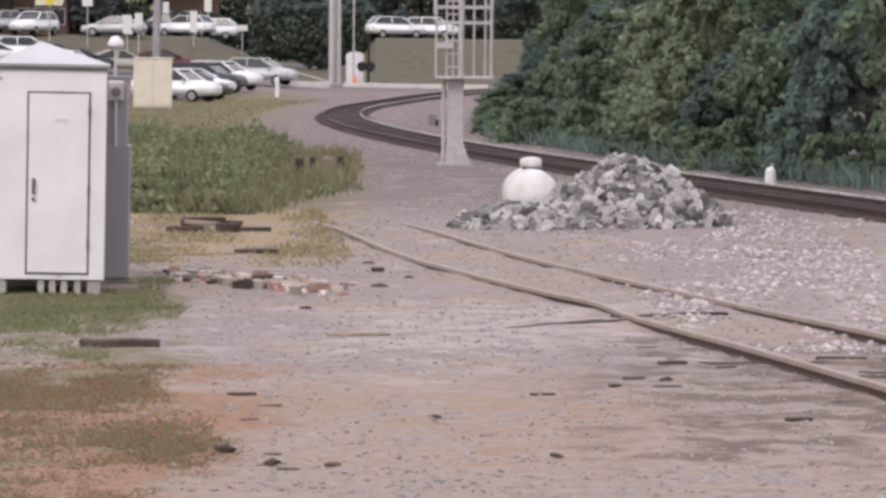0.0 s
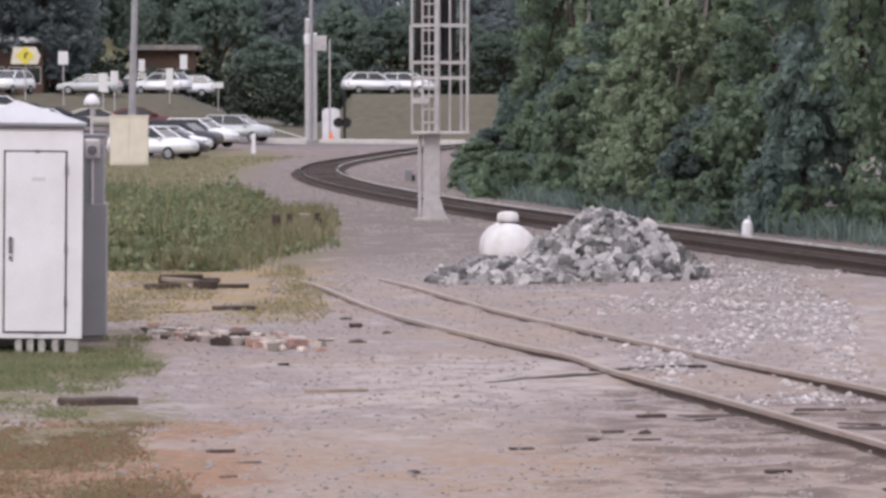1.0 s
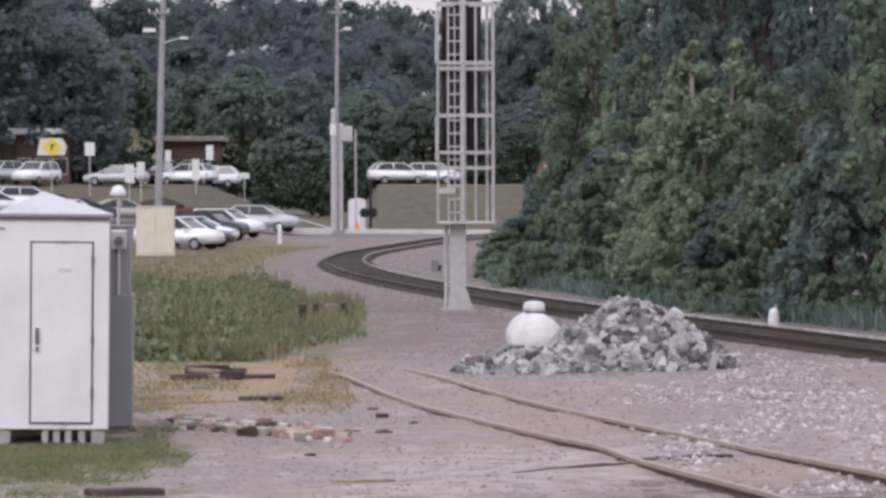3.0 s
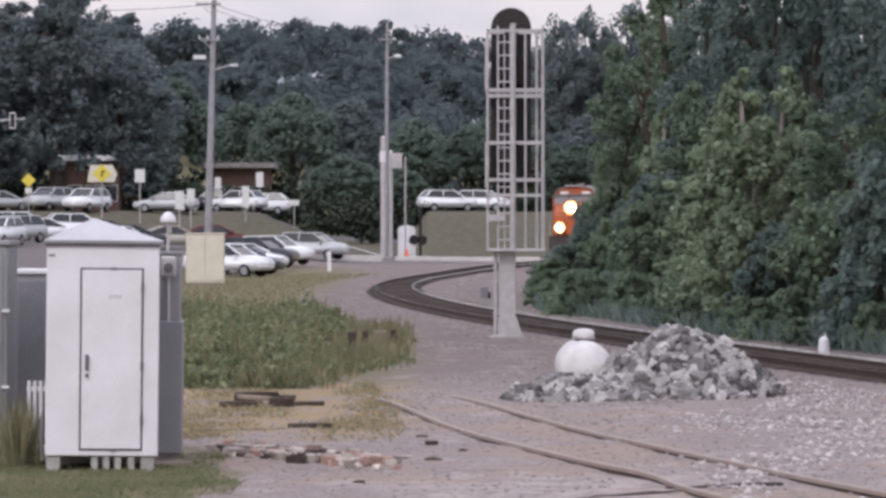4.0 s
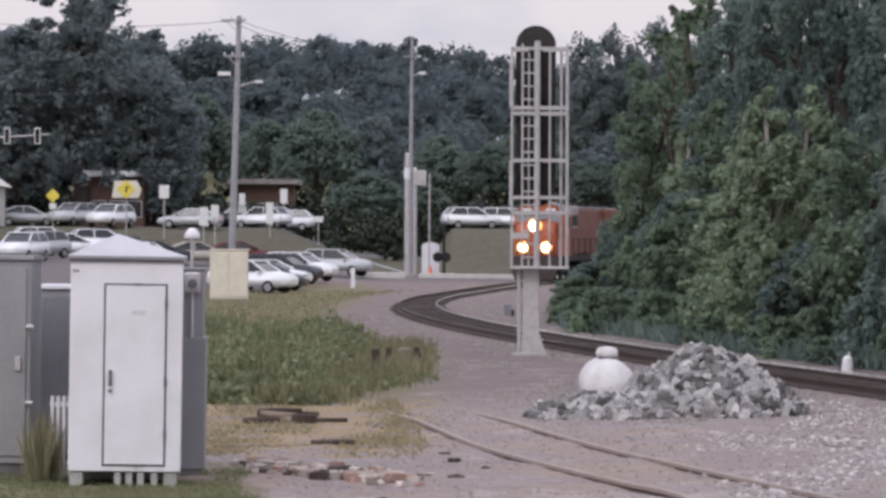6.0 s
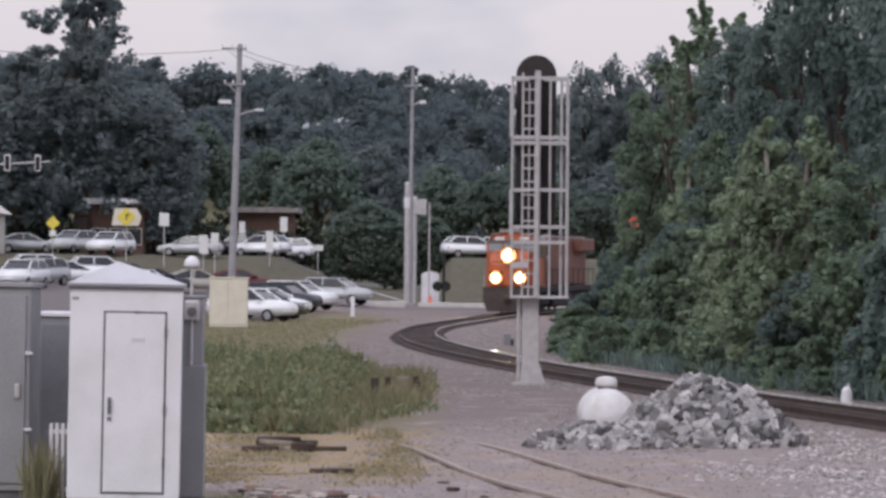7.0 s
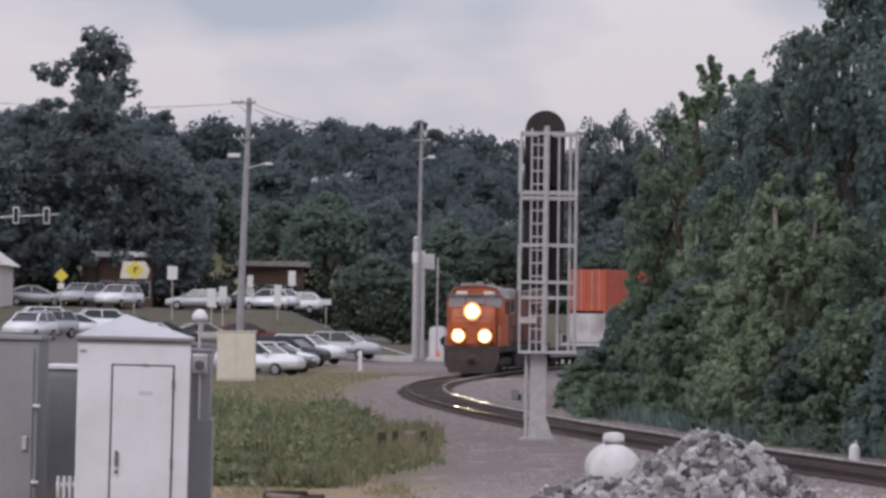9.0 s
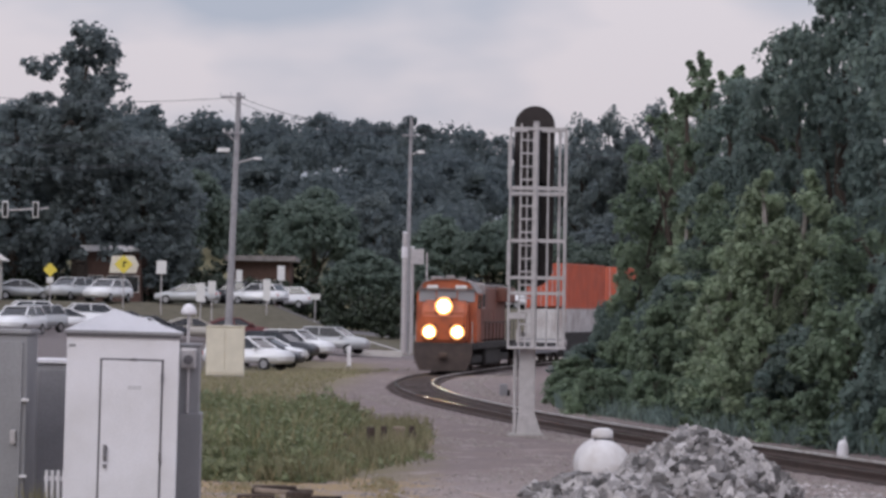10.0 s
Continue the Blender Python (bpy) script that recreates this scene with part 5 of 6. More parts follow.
rd = random.Random(21)
M["brick_lump"] = mat("broken_brick", (0.40, 0.26, 0.22), 0.9, vary=0.2, scale=8, fine=40, rand=0.25, bump=0.3)
M["pale_lump"] = mat("broken_concrete", (0.52, 0.45, 0.40), 0.9, vary=0.2, scale=8, fine=40, rand=0.3, bump=0.3)
M["dark_lump"] = mat("dark_clod", (0.10, 0.075, 0.065), 0.95, vary=0.3, scale=8, fine=40, rand=0.3, bump=0.3)
for k in range(110):
    t = rd.random()
    x, y = -2.45 + 2.1 * t + rd.uniform(-0.25, 0.25), 40.6 - 2.8 * t + rd.uniform(-0.9, 0.9)
    mt, lab = rd.choice(((M["pale_lump"], "broken piece of pale concrete on the dirt"), (M["pale_lump"], "broken piece of pale concrete on the dirt"), (M["brick_lump"], "broken reddish brick on the dirt"), (M["dark_lump"], "dark lump of soil and timber on the dirt")))
    s = rd.uniform(0.05, 0.14)
    o = lump("rubble_piece", x, y, s * 1.6, s * 1.2, s * 0.8, mt, lab, rd.uniform(0, 180), rd.randrange(60))
    o["group"] = "rubble strewn across the dirt"
for x, y, s in ((-0.67, 34.9, 0.13), (0.4, 24.4, 0.10), (2.2, 27.4, 0.10), (1.75, 26.8, 0.09), (1.3, 29.9, 0.07), (-0.6, 21.6, 0.12), (-0.25, 21.5, 0.10), (0.05, 38.2, 0.16), (-0.1, 42.6, 0.15), (0.35, 40.0, 0.10), (-0.9, 22.2, 0.14), (0.2, 29.0, 0.06), (3.4, 23.2, 0.08), (1.1, 22.1, 0.08)):
    o = lump("dirt_clod", x, y, s * 1.3, s * 0.7, s * 0.42, M["dark_lump"], "dark clod lying on the worn dirt", rd.uniform(-20, 20), rd.randrange(60), "clod")
    o["group"] = "clods on the dirt"


def plank(x, y, length, w, h, rz, material, label, z=0.0, ry=0.0):
    bm = bbox(-length / 2, length / 2, -w / 2, w / 2, 0, h, bevel=min(w, h) * 0.15)
    bmesh.ops.subdivide_edges(bm, edges=[e for e in bm.edges if e.calc_length() > length * 0.6], cuts=5)
    for v in bm.verts:
        v.co += Vector((0, noise.noise((v.co.x * 3 + x, y, 0)) * w * 0.15, noise.noise((v.co.x * 3, x, y)) * h * 0.15))
    ob = link_bm("plank", bm, material)
    ob.matrix_basis = pose(x, y, ground_z(x, y) - 0.02 + z, 0, ry, rz)
    return tagged(ob, label, "timber", group="old timbers lying about")


W1, W2 = M["old_wood"], M["pale_wood"]
plank(-2.11, 30.25, 0.66, 0.20, 0.085, 2, W1, "short dark weathered board on the gravel")
plank(-2.62, 50.3, 0.50, 0.16, 0.09, 12, W1, "dark old timber in dry grass")
plank(-2.28, 50.9, 0.85, 0.14, 0.08, -9, W1, "long dark old timber lying across others", z=0.07)
plank(-2.25, 50.4, 0.80, 0.12, 0.06, -12, W2, "pale weathered timber on dark ones", z=0.09, ry=4)
plank(-2.02, 50.1, 0.28, 0.22, 0.15, 30, W1, "dark block of old timber in dry grass")
plank(-2.38, 50.7, 0.60, 0.12, 0.05, 6, W1, "dark old timber on top of the stack", z=0.15)
plank(-1.70, 50.7, 0.50, 0.14, 0.07, 2, W1, "dark old timber in dry grass")
plank(-1.45, 44.7, 0.55, 0.18, 0.08, 4, W1, "dark end of a half-buried beam")
plank(-2.30, 44.2, 1.15, 0.16, 0.05, 8, M["pale_wood"], "half-buried weathered beam in dry grass")
plank(-0.15, 31.7, 0.55, 0.12, 0.04, -3, M["pale_wood"], "thin weathered board on the dirt")
plank(2.75, 34.2, 1.25, 0.13, 0.05, 30, W1, "dark timber lying between the siding rails")
plank(2.34, 28.8, 0.24, 0.07, 0.05, 22, W1, "short dark stick beside the siding")
plank(2.82, 24.3, 0.18, 0.08, 0.05, 28, W1, "short dark stick on the gravel")
plank(3.75, 29.4, 0.40, 0.12, 0.045, -20, W1, "dark splintered timber between the siding rails")
plank(1.62, 33.0, 1.45, 0.09, 0.04, 52, W1, "thin dark bar on the dirt")
plank(1.95, 33.3, 1.30, 0.08, 0.04, 40, W1, "thin dark bar on the dirt")
plank(0.02, 41.5, 0.14, 0.07, 0.05, 25, W1, "small stump of wood in the gravel")


for x, y, length, rz in ((-0.62, 22.1, 0.16, 10), (-0.50, 21.3, 0.22, -8), (-0.95, 26.1, 0.34, 6), (-0.72, 25.2, 0.26, -4), (-0.83, 24.2, 0.20, 12), (1.95, 27.6, 0.28, 5), (2.15, 26.9, 0.36, -3), (1.2, 26.2, 0.30, 4), (2.75, 28.6, 0.30, 15), (3.15, 27.4, 0.45, 8), (3.9, 28.2, 0.55, -6), (4.25, 27.3, 0.40, 10)):
    plank(x, y, length * 0.6, 0.06, 0.028, rz * 2.5, W1, "dark scrap of rotten timber on the dirt")


def stub(x, y, w, h, material, label, lean=0.0):
    ob = link_bm("fence_stub", bbox(-w / 2, w / 2, -w / 2, w / 2, -0.1, h, bevel=w * 0.12), material)
    ob.matrix_basis = pose(x, y, ground_z(x, y), 0, lean, rd.uniform(-20, 20))
    return tagged(ob, label, "post", group="old posts in the weeds")


stub(-0.74, 73.2, 0.10, 0.42, W1, "dark old post stub in dry weeds", 3)
stub(-0.98, 73.4, 0.22, 0.40, W2, "pale square post stub in dry weeds")
stub(-0.66, 73.0, 0.10, 0.33, W1, "dark old post stub in dry weeds", -6)
stub(-2.46, 66.6, 0.12, 0.50, W1, "dark old post stub in tall weeds")
stub(-2.25, 66.9, 0.26, 0.42, W2, "pale post stub in tall weeds")
stub(-1.90, 66.8, 0.10, 0.45, W1, "dark old post stub in tall weeds", 4)
stub(-1.42, 68.5, 0.13, 0.52, W1, "dark old post stub in tall weeds", -3)
stub(-1.22, 69.8, 0.10, 0.50, W1, "dark old post stub in tall weeds")


def grass(name, label, material, count, place, height, width, seed, lean=0.35):
    """Blades as thin four-sided leaves; place(rng) gives x, y or None; height(rng, x, y) gives the length."""
    rng = np.random.default_rng(seed)
    V = []
    while len(V) < count:
        q = place(rng)
        if q is None:
            continue
        x, y = q
        h = height(rng, x, y)
        a = rng.random() * 6.28
        w = width * (0.7 + 0.6 * rng.random())
        dx, dy = rng.normal() * lean * h, rng.normal() * lean * h
        z = ground_z(x, y) - 0.02
        ca, sa = math.cos(a) * w, math.sin(a) * w
        V.append(((x, y, z), (x + dx * 0.35 - ca, y + dy * 0.35 - sa, z + h * 0.5), (x + dx, y + dy, z + h), (x + dx * 0.4 + ca, y + dy * 0.4 + sa, z + h * 0.55)))
    ob = quads(name, np.array(V).reshape(-1, 3), material)
    return tagged(ob, label, "grass", kind="stuff")


def in_weeds(rng):
    y = 55.6 + 31 * rng.random() ** 1.2
    x = -9.5 + 9.2 * rng.random()
    if x < -0.095 * y + 0.5 or x > -1.75 + 1.15 * smoothstep(y, 57, 68) + 0.25 * noise.noise((y, 0, 0)) + 0.22 * rng.normal():
        return None
    return None if noise.noise((x * 0.8, y * 0.35, 7)) < -0.32 else (x, y)


def weed_h(rng, x, y):
    tall = smoothstep(-x, 1.3, 2.8)
    return (0.22 + 0.62 * tall) * (0.55 + 0.6 * rng.random()) * (1 + 0.45 * noise.noise((x * 0.7, y * 0.3, 1))) * (0.3 + 0.7 * smoothstep(y, 55.4, 58.5))


grass("tall_weeds", "tall rank green weeds turning dry", M["grass_tall"], 5000, in_weeds, weed_h, 0.020, 31, 0.32)


def broad_weeds():
    """Leafy weeds in uneven clumps, highest towards the cabinets."""
    rng = np.random.default_rng(61)
    c = []
    while len(c) < 5200:
        q = in_weeds(rng)
        if q is None:
            continue
        x, y = q
        h = weed_h(rng, x, y) * (0.75 + 0.5 * max(0.0, noise.noise((x * 1.3, y * 0.5, 12))))
        if x > -2.0 and rng.random() < 0.6:
            continue
        for z in np.arange(0.06, h, 0.17):
            c.append((x + rng.normal() * 0.06, y + rng.normal() * 0.06, ground_z(x, y) + z, 0.09 + 0.10 * rng.random()))
    ob = quads("broad_weeds", leaf_cloud(rng, c, 15, 0.105), M["weed_leaf"])
    tagged(ob, "leafy green weeds in uneven clumps", "weeds", kind="stuff")


broad_weeds()


def in_weed_edge(rng):
    q = in_weeds(rng)
    return q if q and q[0] > -3.0 else None


grass("brown_stalks", "dry brown stalks standing among the weeds", M["grass_dry"], 2600, in_weeds, weed_h, 0.012, 40, 0.3)
grass("dry_weeds", "dry straw-coloured weeds at the edge of the patch", M["grass_verge"], 5000, in_weed_edge, lambda r, x, y: 0.15 + 0.35 * r.random(), 0.016, 32, 0.3)


def in_straw(rng):
    x, y = -4.3 + 4.0 * rng.random(), 42 + 16 * rng.random()
    return (x, y) if noise.noise((x * 0.9, y * 0.3, 2)) > -0.25 + 0.5 * rng.random() and x < -0.5 + 0.05 * (50 - y) else None


grass("dry_grass", "matted dry yellow grass", M["grass_dry"], 5500, in_straw, lambda r, x, y: 0.025 + 0.06 * r.random() ** 2, 0.014, 33, 1.1)
grass("green_tufts", "short green grass among dry stalks", M["grass_verge"], 2500, in_straw, lambda r, x, y: 0.03 + 0.07 * r.random(), 0.012, 34, 0.6)


def by_shed(rng):
    x, y = -5.2 + 3.4 * rng.random(), 28.5 + 11 * rng.random()
    edge = -1.95 - 0.05 * abs(y - 34) + 0.5 * noise.noise((y * 0.5, x * 2, 0)) - 0.25 * rng.random() ** 2
    return (x, y) if x < edge and noise.noise((x * 1.3, y * 0.6, 5)) > -0.5 + 0.6 * rng.random() - 0.3 * (32.5 < y < 37) + 0.35 * (y < 31.5) else None


grass("shed_grass", "short green grass round the white shed", M["grass_green"], 15000, by_shed, lambda r, x, y: 0.025 + 0.05 * r.random(), 0.012, 35, 0.9)


def in_brown(rng):
    x, y = -3.6 + 3.2 * rng.random(), 17.5 + 11 * rng.random()
    edge = -0.90 - 0.08 * (y - 22) + 0.6 * noise.noise((x, y * 0.6, 6)) - 0.5 * rng.random() ** 2
    return (x, y) if x < edge and noise.noise((x * 1.2, y * 0.5, 8)) > -0.7 + 0.5 * rng.random() else None


grass("brown_grass", "short dead brown grass on bare soil", M["grass_brown"], 26000, in_brown, lambda r, x, y: 0.015 + 0.035 * r.random(), 0.011, 36, 1.2)
grass("brown_green_grass", "short green blades among dead grass", M["grass_green"], 9000, in_brown, lambda r, x, y: 0.015 + 0.035 * r.random(), 0.010, 37, 1.1)


def on_verge(rng):
    y = 88 + 110 * rng.random()
    x = -14 + 12 * rng.random()
    return (x, y) if x < track_x(y) - 3.2 - 1.2 * rng.random() and x > -0.1 * y + 1 else None


grass("verge_grass", "mown olive grass verge beside the track", M["grass_verge"], 12000, on_verge, lambda r, x, y: 0.05 + 0.10 * r.random(), 0.03, 38, 0.5)


def fringe(rng):
    y = 56 + 90 * rng.random()
    return (max(track_x(y) + 2.4, 0.0275 * y + 0.2) + 1.6 * rng.random(), y)


grass("trackside_weeds", "green weeds under the trackside bushes", M["leaf_b"], 7000, fringe, lambda r, x, y: 0.15 + 0.45 * r.random(), 0.03, 39, 0.35)


# ---------------- small lineside things ----------------
def dwarf_marker():
    s = empty("lineside_marker", pose(7.62, 70.9, 0))
    tagged(s, "small white rounded lineside marker at the ballast edge", "marker")
    part("body", brod((0, 0, -0.05), (0, 0, 0.24), 0.12, 0.105, 16), M["white_paint"], s)
    bm = bmesh.new()
    bmesh.ops.create_uvsphere(bm, u_segments=16, v_segments=8, radius=0.1, matrix=Matrix.Translation((0.0, 0, 0.25)))
    part("cap", bm, M["white_paint"], s, smooth=True)
    part("spike", brod((0.03, 0, 0.3), (0.03, 0, 0.42), 0.025, 0.01), M["white_paint"], s)


def dwarf_box():
    s = empty("lineside_box", pose(1.95, 130, 0))
    tagged(s, "small dark lineside box inside the bend", "lineside box")
    part("body", bbox(-0.15, 0.12, -0.15, 0.15, 0.0, 0.42, bevel=0.03), M["grey_dark"], s)
    part("hood", bbox(-0.05, 0.22, -0.12, 0.12, -0.06, 0.22, bevel=0.02), M["loco_black"], s)


def white_post():
    z = ground_z(-5.5, 203)
    s = empty("marker_post", pose(-5.53, 203, z))
    tagged(s, "white marker post on the grass verge", "post")
    part("shaft", bbox(-0.11, 0.11, -0.06, 0.06, -0.2, 1.2, bevel=0.03), M["white_paint"], s)
    part("collar", bbox(-0.14, 0.14, -0.09, 0.09, -0.05, 0.10, bevel=0.02), M["concrete"], s)


dwarf_marker()
dwarf_box()
white_post()


def slatted_panel():
    s = empty("slatted_panel", pose(-4.05, 37.9, 0, 0, 0, 0))
    tagged(s, "white slatted panel leaning between the cabinets", "panel")
    for k in range(4):
        part("slat", bbox(-0.10 + k * 0.06, -0.065 + k * 0.06, -0.012, 0.012, 0.0, 0.86, bevel=0.004), M["white_paint"], s)
    for z in (0.15, 0.75):
        part("rail", bbox(-0.11, 0.13, 0.012, 0.03, z, z + 0.05), M["white_paint"], s)


slatted_panel()


def tuft(rng):
    return (-4.20 + 0.07 * rng.normal(), 37.6 + 0.2 * rng.normal())


grass("cabinet_weeds", "tall dry weeds growing between the cabinets", M["grass_verge"], 260, tuft, lambda r, x, y: 0.25 + 0.55 * r.random(), 0.012, 41, 0.12)


# ---------------- parked cars ----------------
PAINTS = {}


def paint(kind):
    c = {"white": (0.84, 0.84, 0.85), "silver": (0.52, 0.53, 0.54), "dark": (0.035, 0.037, 0.045), "grey": (0.16, 0.165, 0.17), "red": (0.13, 0.03, 0.03), "blue": (0.58, 0.64, 0.70), "tan": (0.45, 0.42, 0.37)}[kind]
    if kind not in PAINTS:
        PAINTS[kind] = mat("car_paint_" + kind, c, 0.28, metal=0.1, vary=0.05, scale=1.0, bump=0, spec=0.6)
    return PAINTS[kind]


SHAPES = {
    # outline of body and of glass house over (forward, up), half width
    "sedan": ([(-2.28, 0.30), (2.22, 0.26), (2.36, 0.48), (2.30, 0.68), (1.95, 0.84), (1.10, 0.97), (-1.65, 1.04), (-2.20, 1.02), (-2.38, 0.82), (-2.36, 0.48)], [(1.15, 0.95), (0.20, 1.41), (-0.75, 1.46), (-1.90, 1.04)], 0.90),
    "suv": ([(-2.18, 0.38), (2.12, 0.34), (2.28, 0.60), (2.24, 0.86), (1.95, 1.02), (1.10, 1.14), (-2.05, 1.20), (-2.24, 1.05), (-2.28, 0.6)], [(1.18, 1.12), (0.40, 1.62), (-1.55, 1.68), (-2.05, 1.20)], 0.95),
    "pickup": ([(-2.70, 0.48), (2.58, 0.44), (2.72, 0.78), (2.66, 1.05), (2.35, 1.18), (1.15, 1.24), (-2.70, 1.22), (-2.75, 0.8)], [(1.20, 1.22), (0.60, 1.78), (-0.75, 1.82), (-0.95, 1.20)], 0.98),
}


def parked_car(kind, colour, x, y, rz, label):
    s = empty(kind if kind != "suv" else "suv_car", pose(x, y, ground_z(x, y) + 0.02, 0, 0, rz))
    s.name = "parked_car" if kind != "pickup" else "pickup_truck"
    tagged(s, label, "car" if kind != "pickup" else "pickup truck", group="vehicles in the car park")
    body_o, top_o, w = SHAPES[kind]
    p = paint(colour)
    bm = bmesh.new()
    prism(bm, body_o, -w, w, axis="x")
    for v in bm.verts:
        if v.co.z > 0.85:
            v.co.x *= 0.94
    bmesh.ops.bevel(bm, geom=bm.edges[:], offset=0.08, segments=3, affect="EDGES")
    for v in bm.verts:
        v.co = Vector((v.co.x, v.co.y, v.co.z))
    part("body", bm, p, s, smooth=True)
    zt = max(q[1] for q in top_o)
    g = bmesh.new()
    prism(g, top_o, -w * 0.92, w * 0.92, axis="x")
    for v in g.verts:
        if v.co.z > zt - 0.15:
            v.co.x *= 0.82
    part("glass_house", g, M["glass"], s, "dark tinted windows")
    r = bmesh.new()
    roof = [q for q in top_o if q[1] > zt - 0.15]
    a, c = max(q[0] for q in roof), min(q[0] for q in roof)
    box(r, -w * 0.77, w * 0.77, c - 0.08, a + 0.06, zt - 0.04, zt + 0.035, bevel=0.03)
    part("roof", r, p, s)
    for sx in (-1, 1):
        for (f0, z0), (f1, z1) in ((top_o[0], top_o[1]), (top_o[-1], top_o[-2])):
            part("pillar", brod((sx * w * 0.90, f0, z0), (sx * w * 0.765, f1, z1), 0.055, n=6), p, s)
        mid = (top_o[1][0] + top_o[-2][0]) / 2
        part("pillar", brod((sx * w * 0.915, mid, 1.0), (sx * w * 0.775, mid, zt - 0.02), 0.045, n=6), p, s)
        part("mirror", bbox(sx * w * 0.95, sx * (w + 0.18), top_o[0][0] - 0.35, top_o[0][0] - 0.2, 1.0, 1.14, bevel=0.03), p, s)
        part("headlight", bbox(sx * w * 0.55, sx * w * 0.93, body_o[1][0] - 0.08, body_o[1][0] + 0.035, 0.62, 0.76, bevel=0.02), M["white_sign"], s)
        part("tail_light", bbox(sx * w * 0.62, sx * w * 0.95, body_o[0][0] - 0.06, body_o[0][0] + 0.1, 0.72, 0.92, bevel=0.02), M["red_lens"], s)
        for f in (1.42, -1.40):
            wh = part("wheel", rod(bmesh.new(), (sx * (w - 0.20), f, 0.33), (sx * (w + 0.015), f, 0.33), 0.33, n=20), M["tyre"], s)
            part("rim", rod(bmesh.new(), (sx * (w - 0.02), f, 0.33), (sx * (w + 0.03), f, 0.33), 0.21, n=16), M["rim"], wh)
    part("grille", bbox(-w * 0.5, w * 0.5, body_o[1][0] - 0.02, body_o[1][0] + 0.045, 0.48, 0.68, bevel=0.02), M["black"], s)
    part("bumper", bbox(-w * 0.94, w * 0.94, body_o[0][0] - 0.08, body_o[0][0] + 0.06, 0.42, 0.60, bevel=0.04), M["grey_dark"], s)
    return s


def px(x_ref, y):
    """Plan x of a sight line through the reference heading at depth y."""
    return (x_ref - 784) * y / 6500.0


E_ = -116.0
parked_car("suv", "white", px(482, 190) - 1.55, 190, E_, "white sport utility car parked nose to the grass")
parked_car("sedan", "dark", px(507, 196) - 1.75, 196, E_, "black saloon car parked nose to the grass")
parked_car("sedan", "white", px(514, 203) - 1.75, 203, E_, "white saloon car parked nose to the grass")
parked_car("suv", "dark", px(535, 209) - 1.75, 209, E_, "black car parked nose to the grass")
parked_car("suv", "white", px(563, 216) - 1.75, 216, E_, "white estate car parked nose to the grass")
parked_car("suv", "silver", px(638, 231) - 2.2, 231, -108, "silver car parked by the road")
parked_car("suv", "white", px(60, 240), 240, -75, "white car in the car park")
parked_car("suv", "white", px(160, 246), 246, -75, "white car near the bank")
parked_car("sedan", "dark", px(215, 240), 240, -75, "black saloon car near the bank")
parked_car("suv", "white", px(238, 216), 216, -100, "white car whose roof shows over the cabinet")
parked_car("sedan", "white", px(105, 236), 236, -75, "white saloon car in the car park")
parked_car("suv", "silver", px(50, 228), 228, 150, "silver car in the car park")
parked_car("suv", "white", px(22, 221), 221, 165, "white car in the car park")
parked_car("sedan", "tan", px(330, 236), 236, -75, "tan saloon car in the car park")
parked_car("sedan", "dark", px(255, 232), 232, -72, "black saloon car in the car park")
parked_car("sedan", "red", px(405, 246), 246, -75, "dark red car behind the cabinet")
parked_car("sedan", "silver", px(28, 272), 272, -78, "silver saloon car on the upper road")
parked_car("suv", "silver", px(113, 270), 270, 150, "silver car on the upper road")
parked_car("suv", "white", px(178, 268), 268, 158, "white sport utility car on the upper road")
parked_car("suv", "white", px(446, 293), 293, 62, "white van-like car on the upper road")
parked_car("sedan", "silver", px(318, 270), 270, 84, "silver saloon car at the top of the bank")
parked_car("pickup", "dark", px(405, 296), 296, 80, "dark pickup truck on the upper road")
parked_car("suv", "white", px(488, 296), 296, 85, "white car on the upper road")
parked_car("suv", "white", px(815, 291), 291, -70, "white car on the upper road beyond the crossing")
parked_car("suv", "white", px(880, 293), 293, -112, "white car on the upper road")


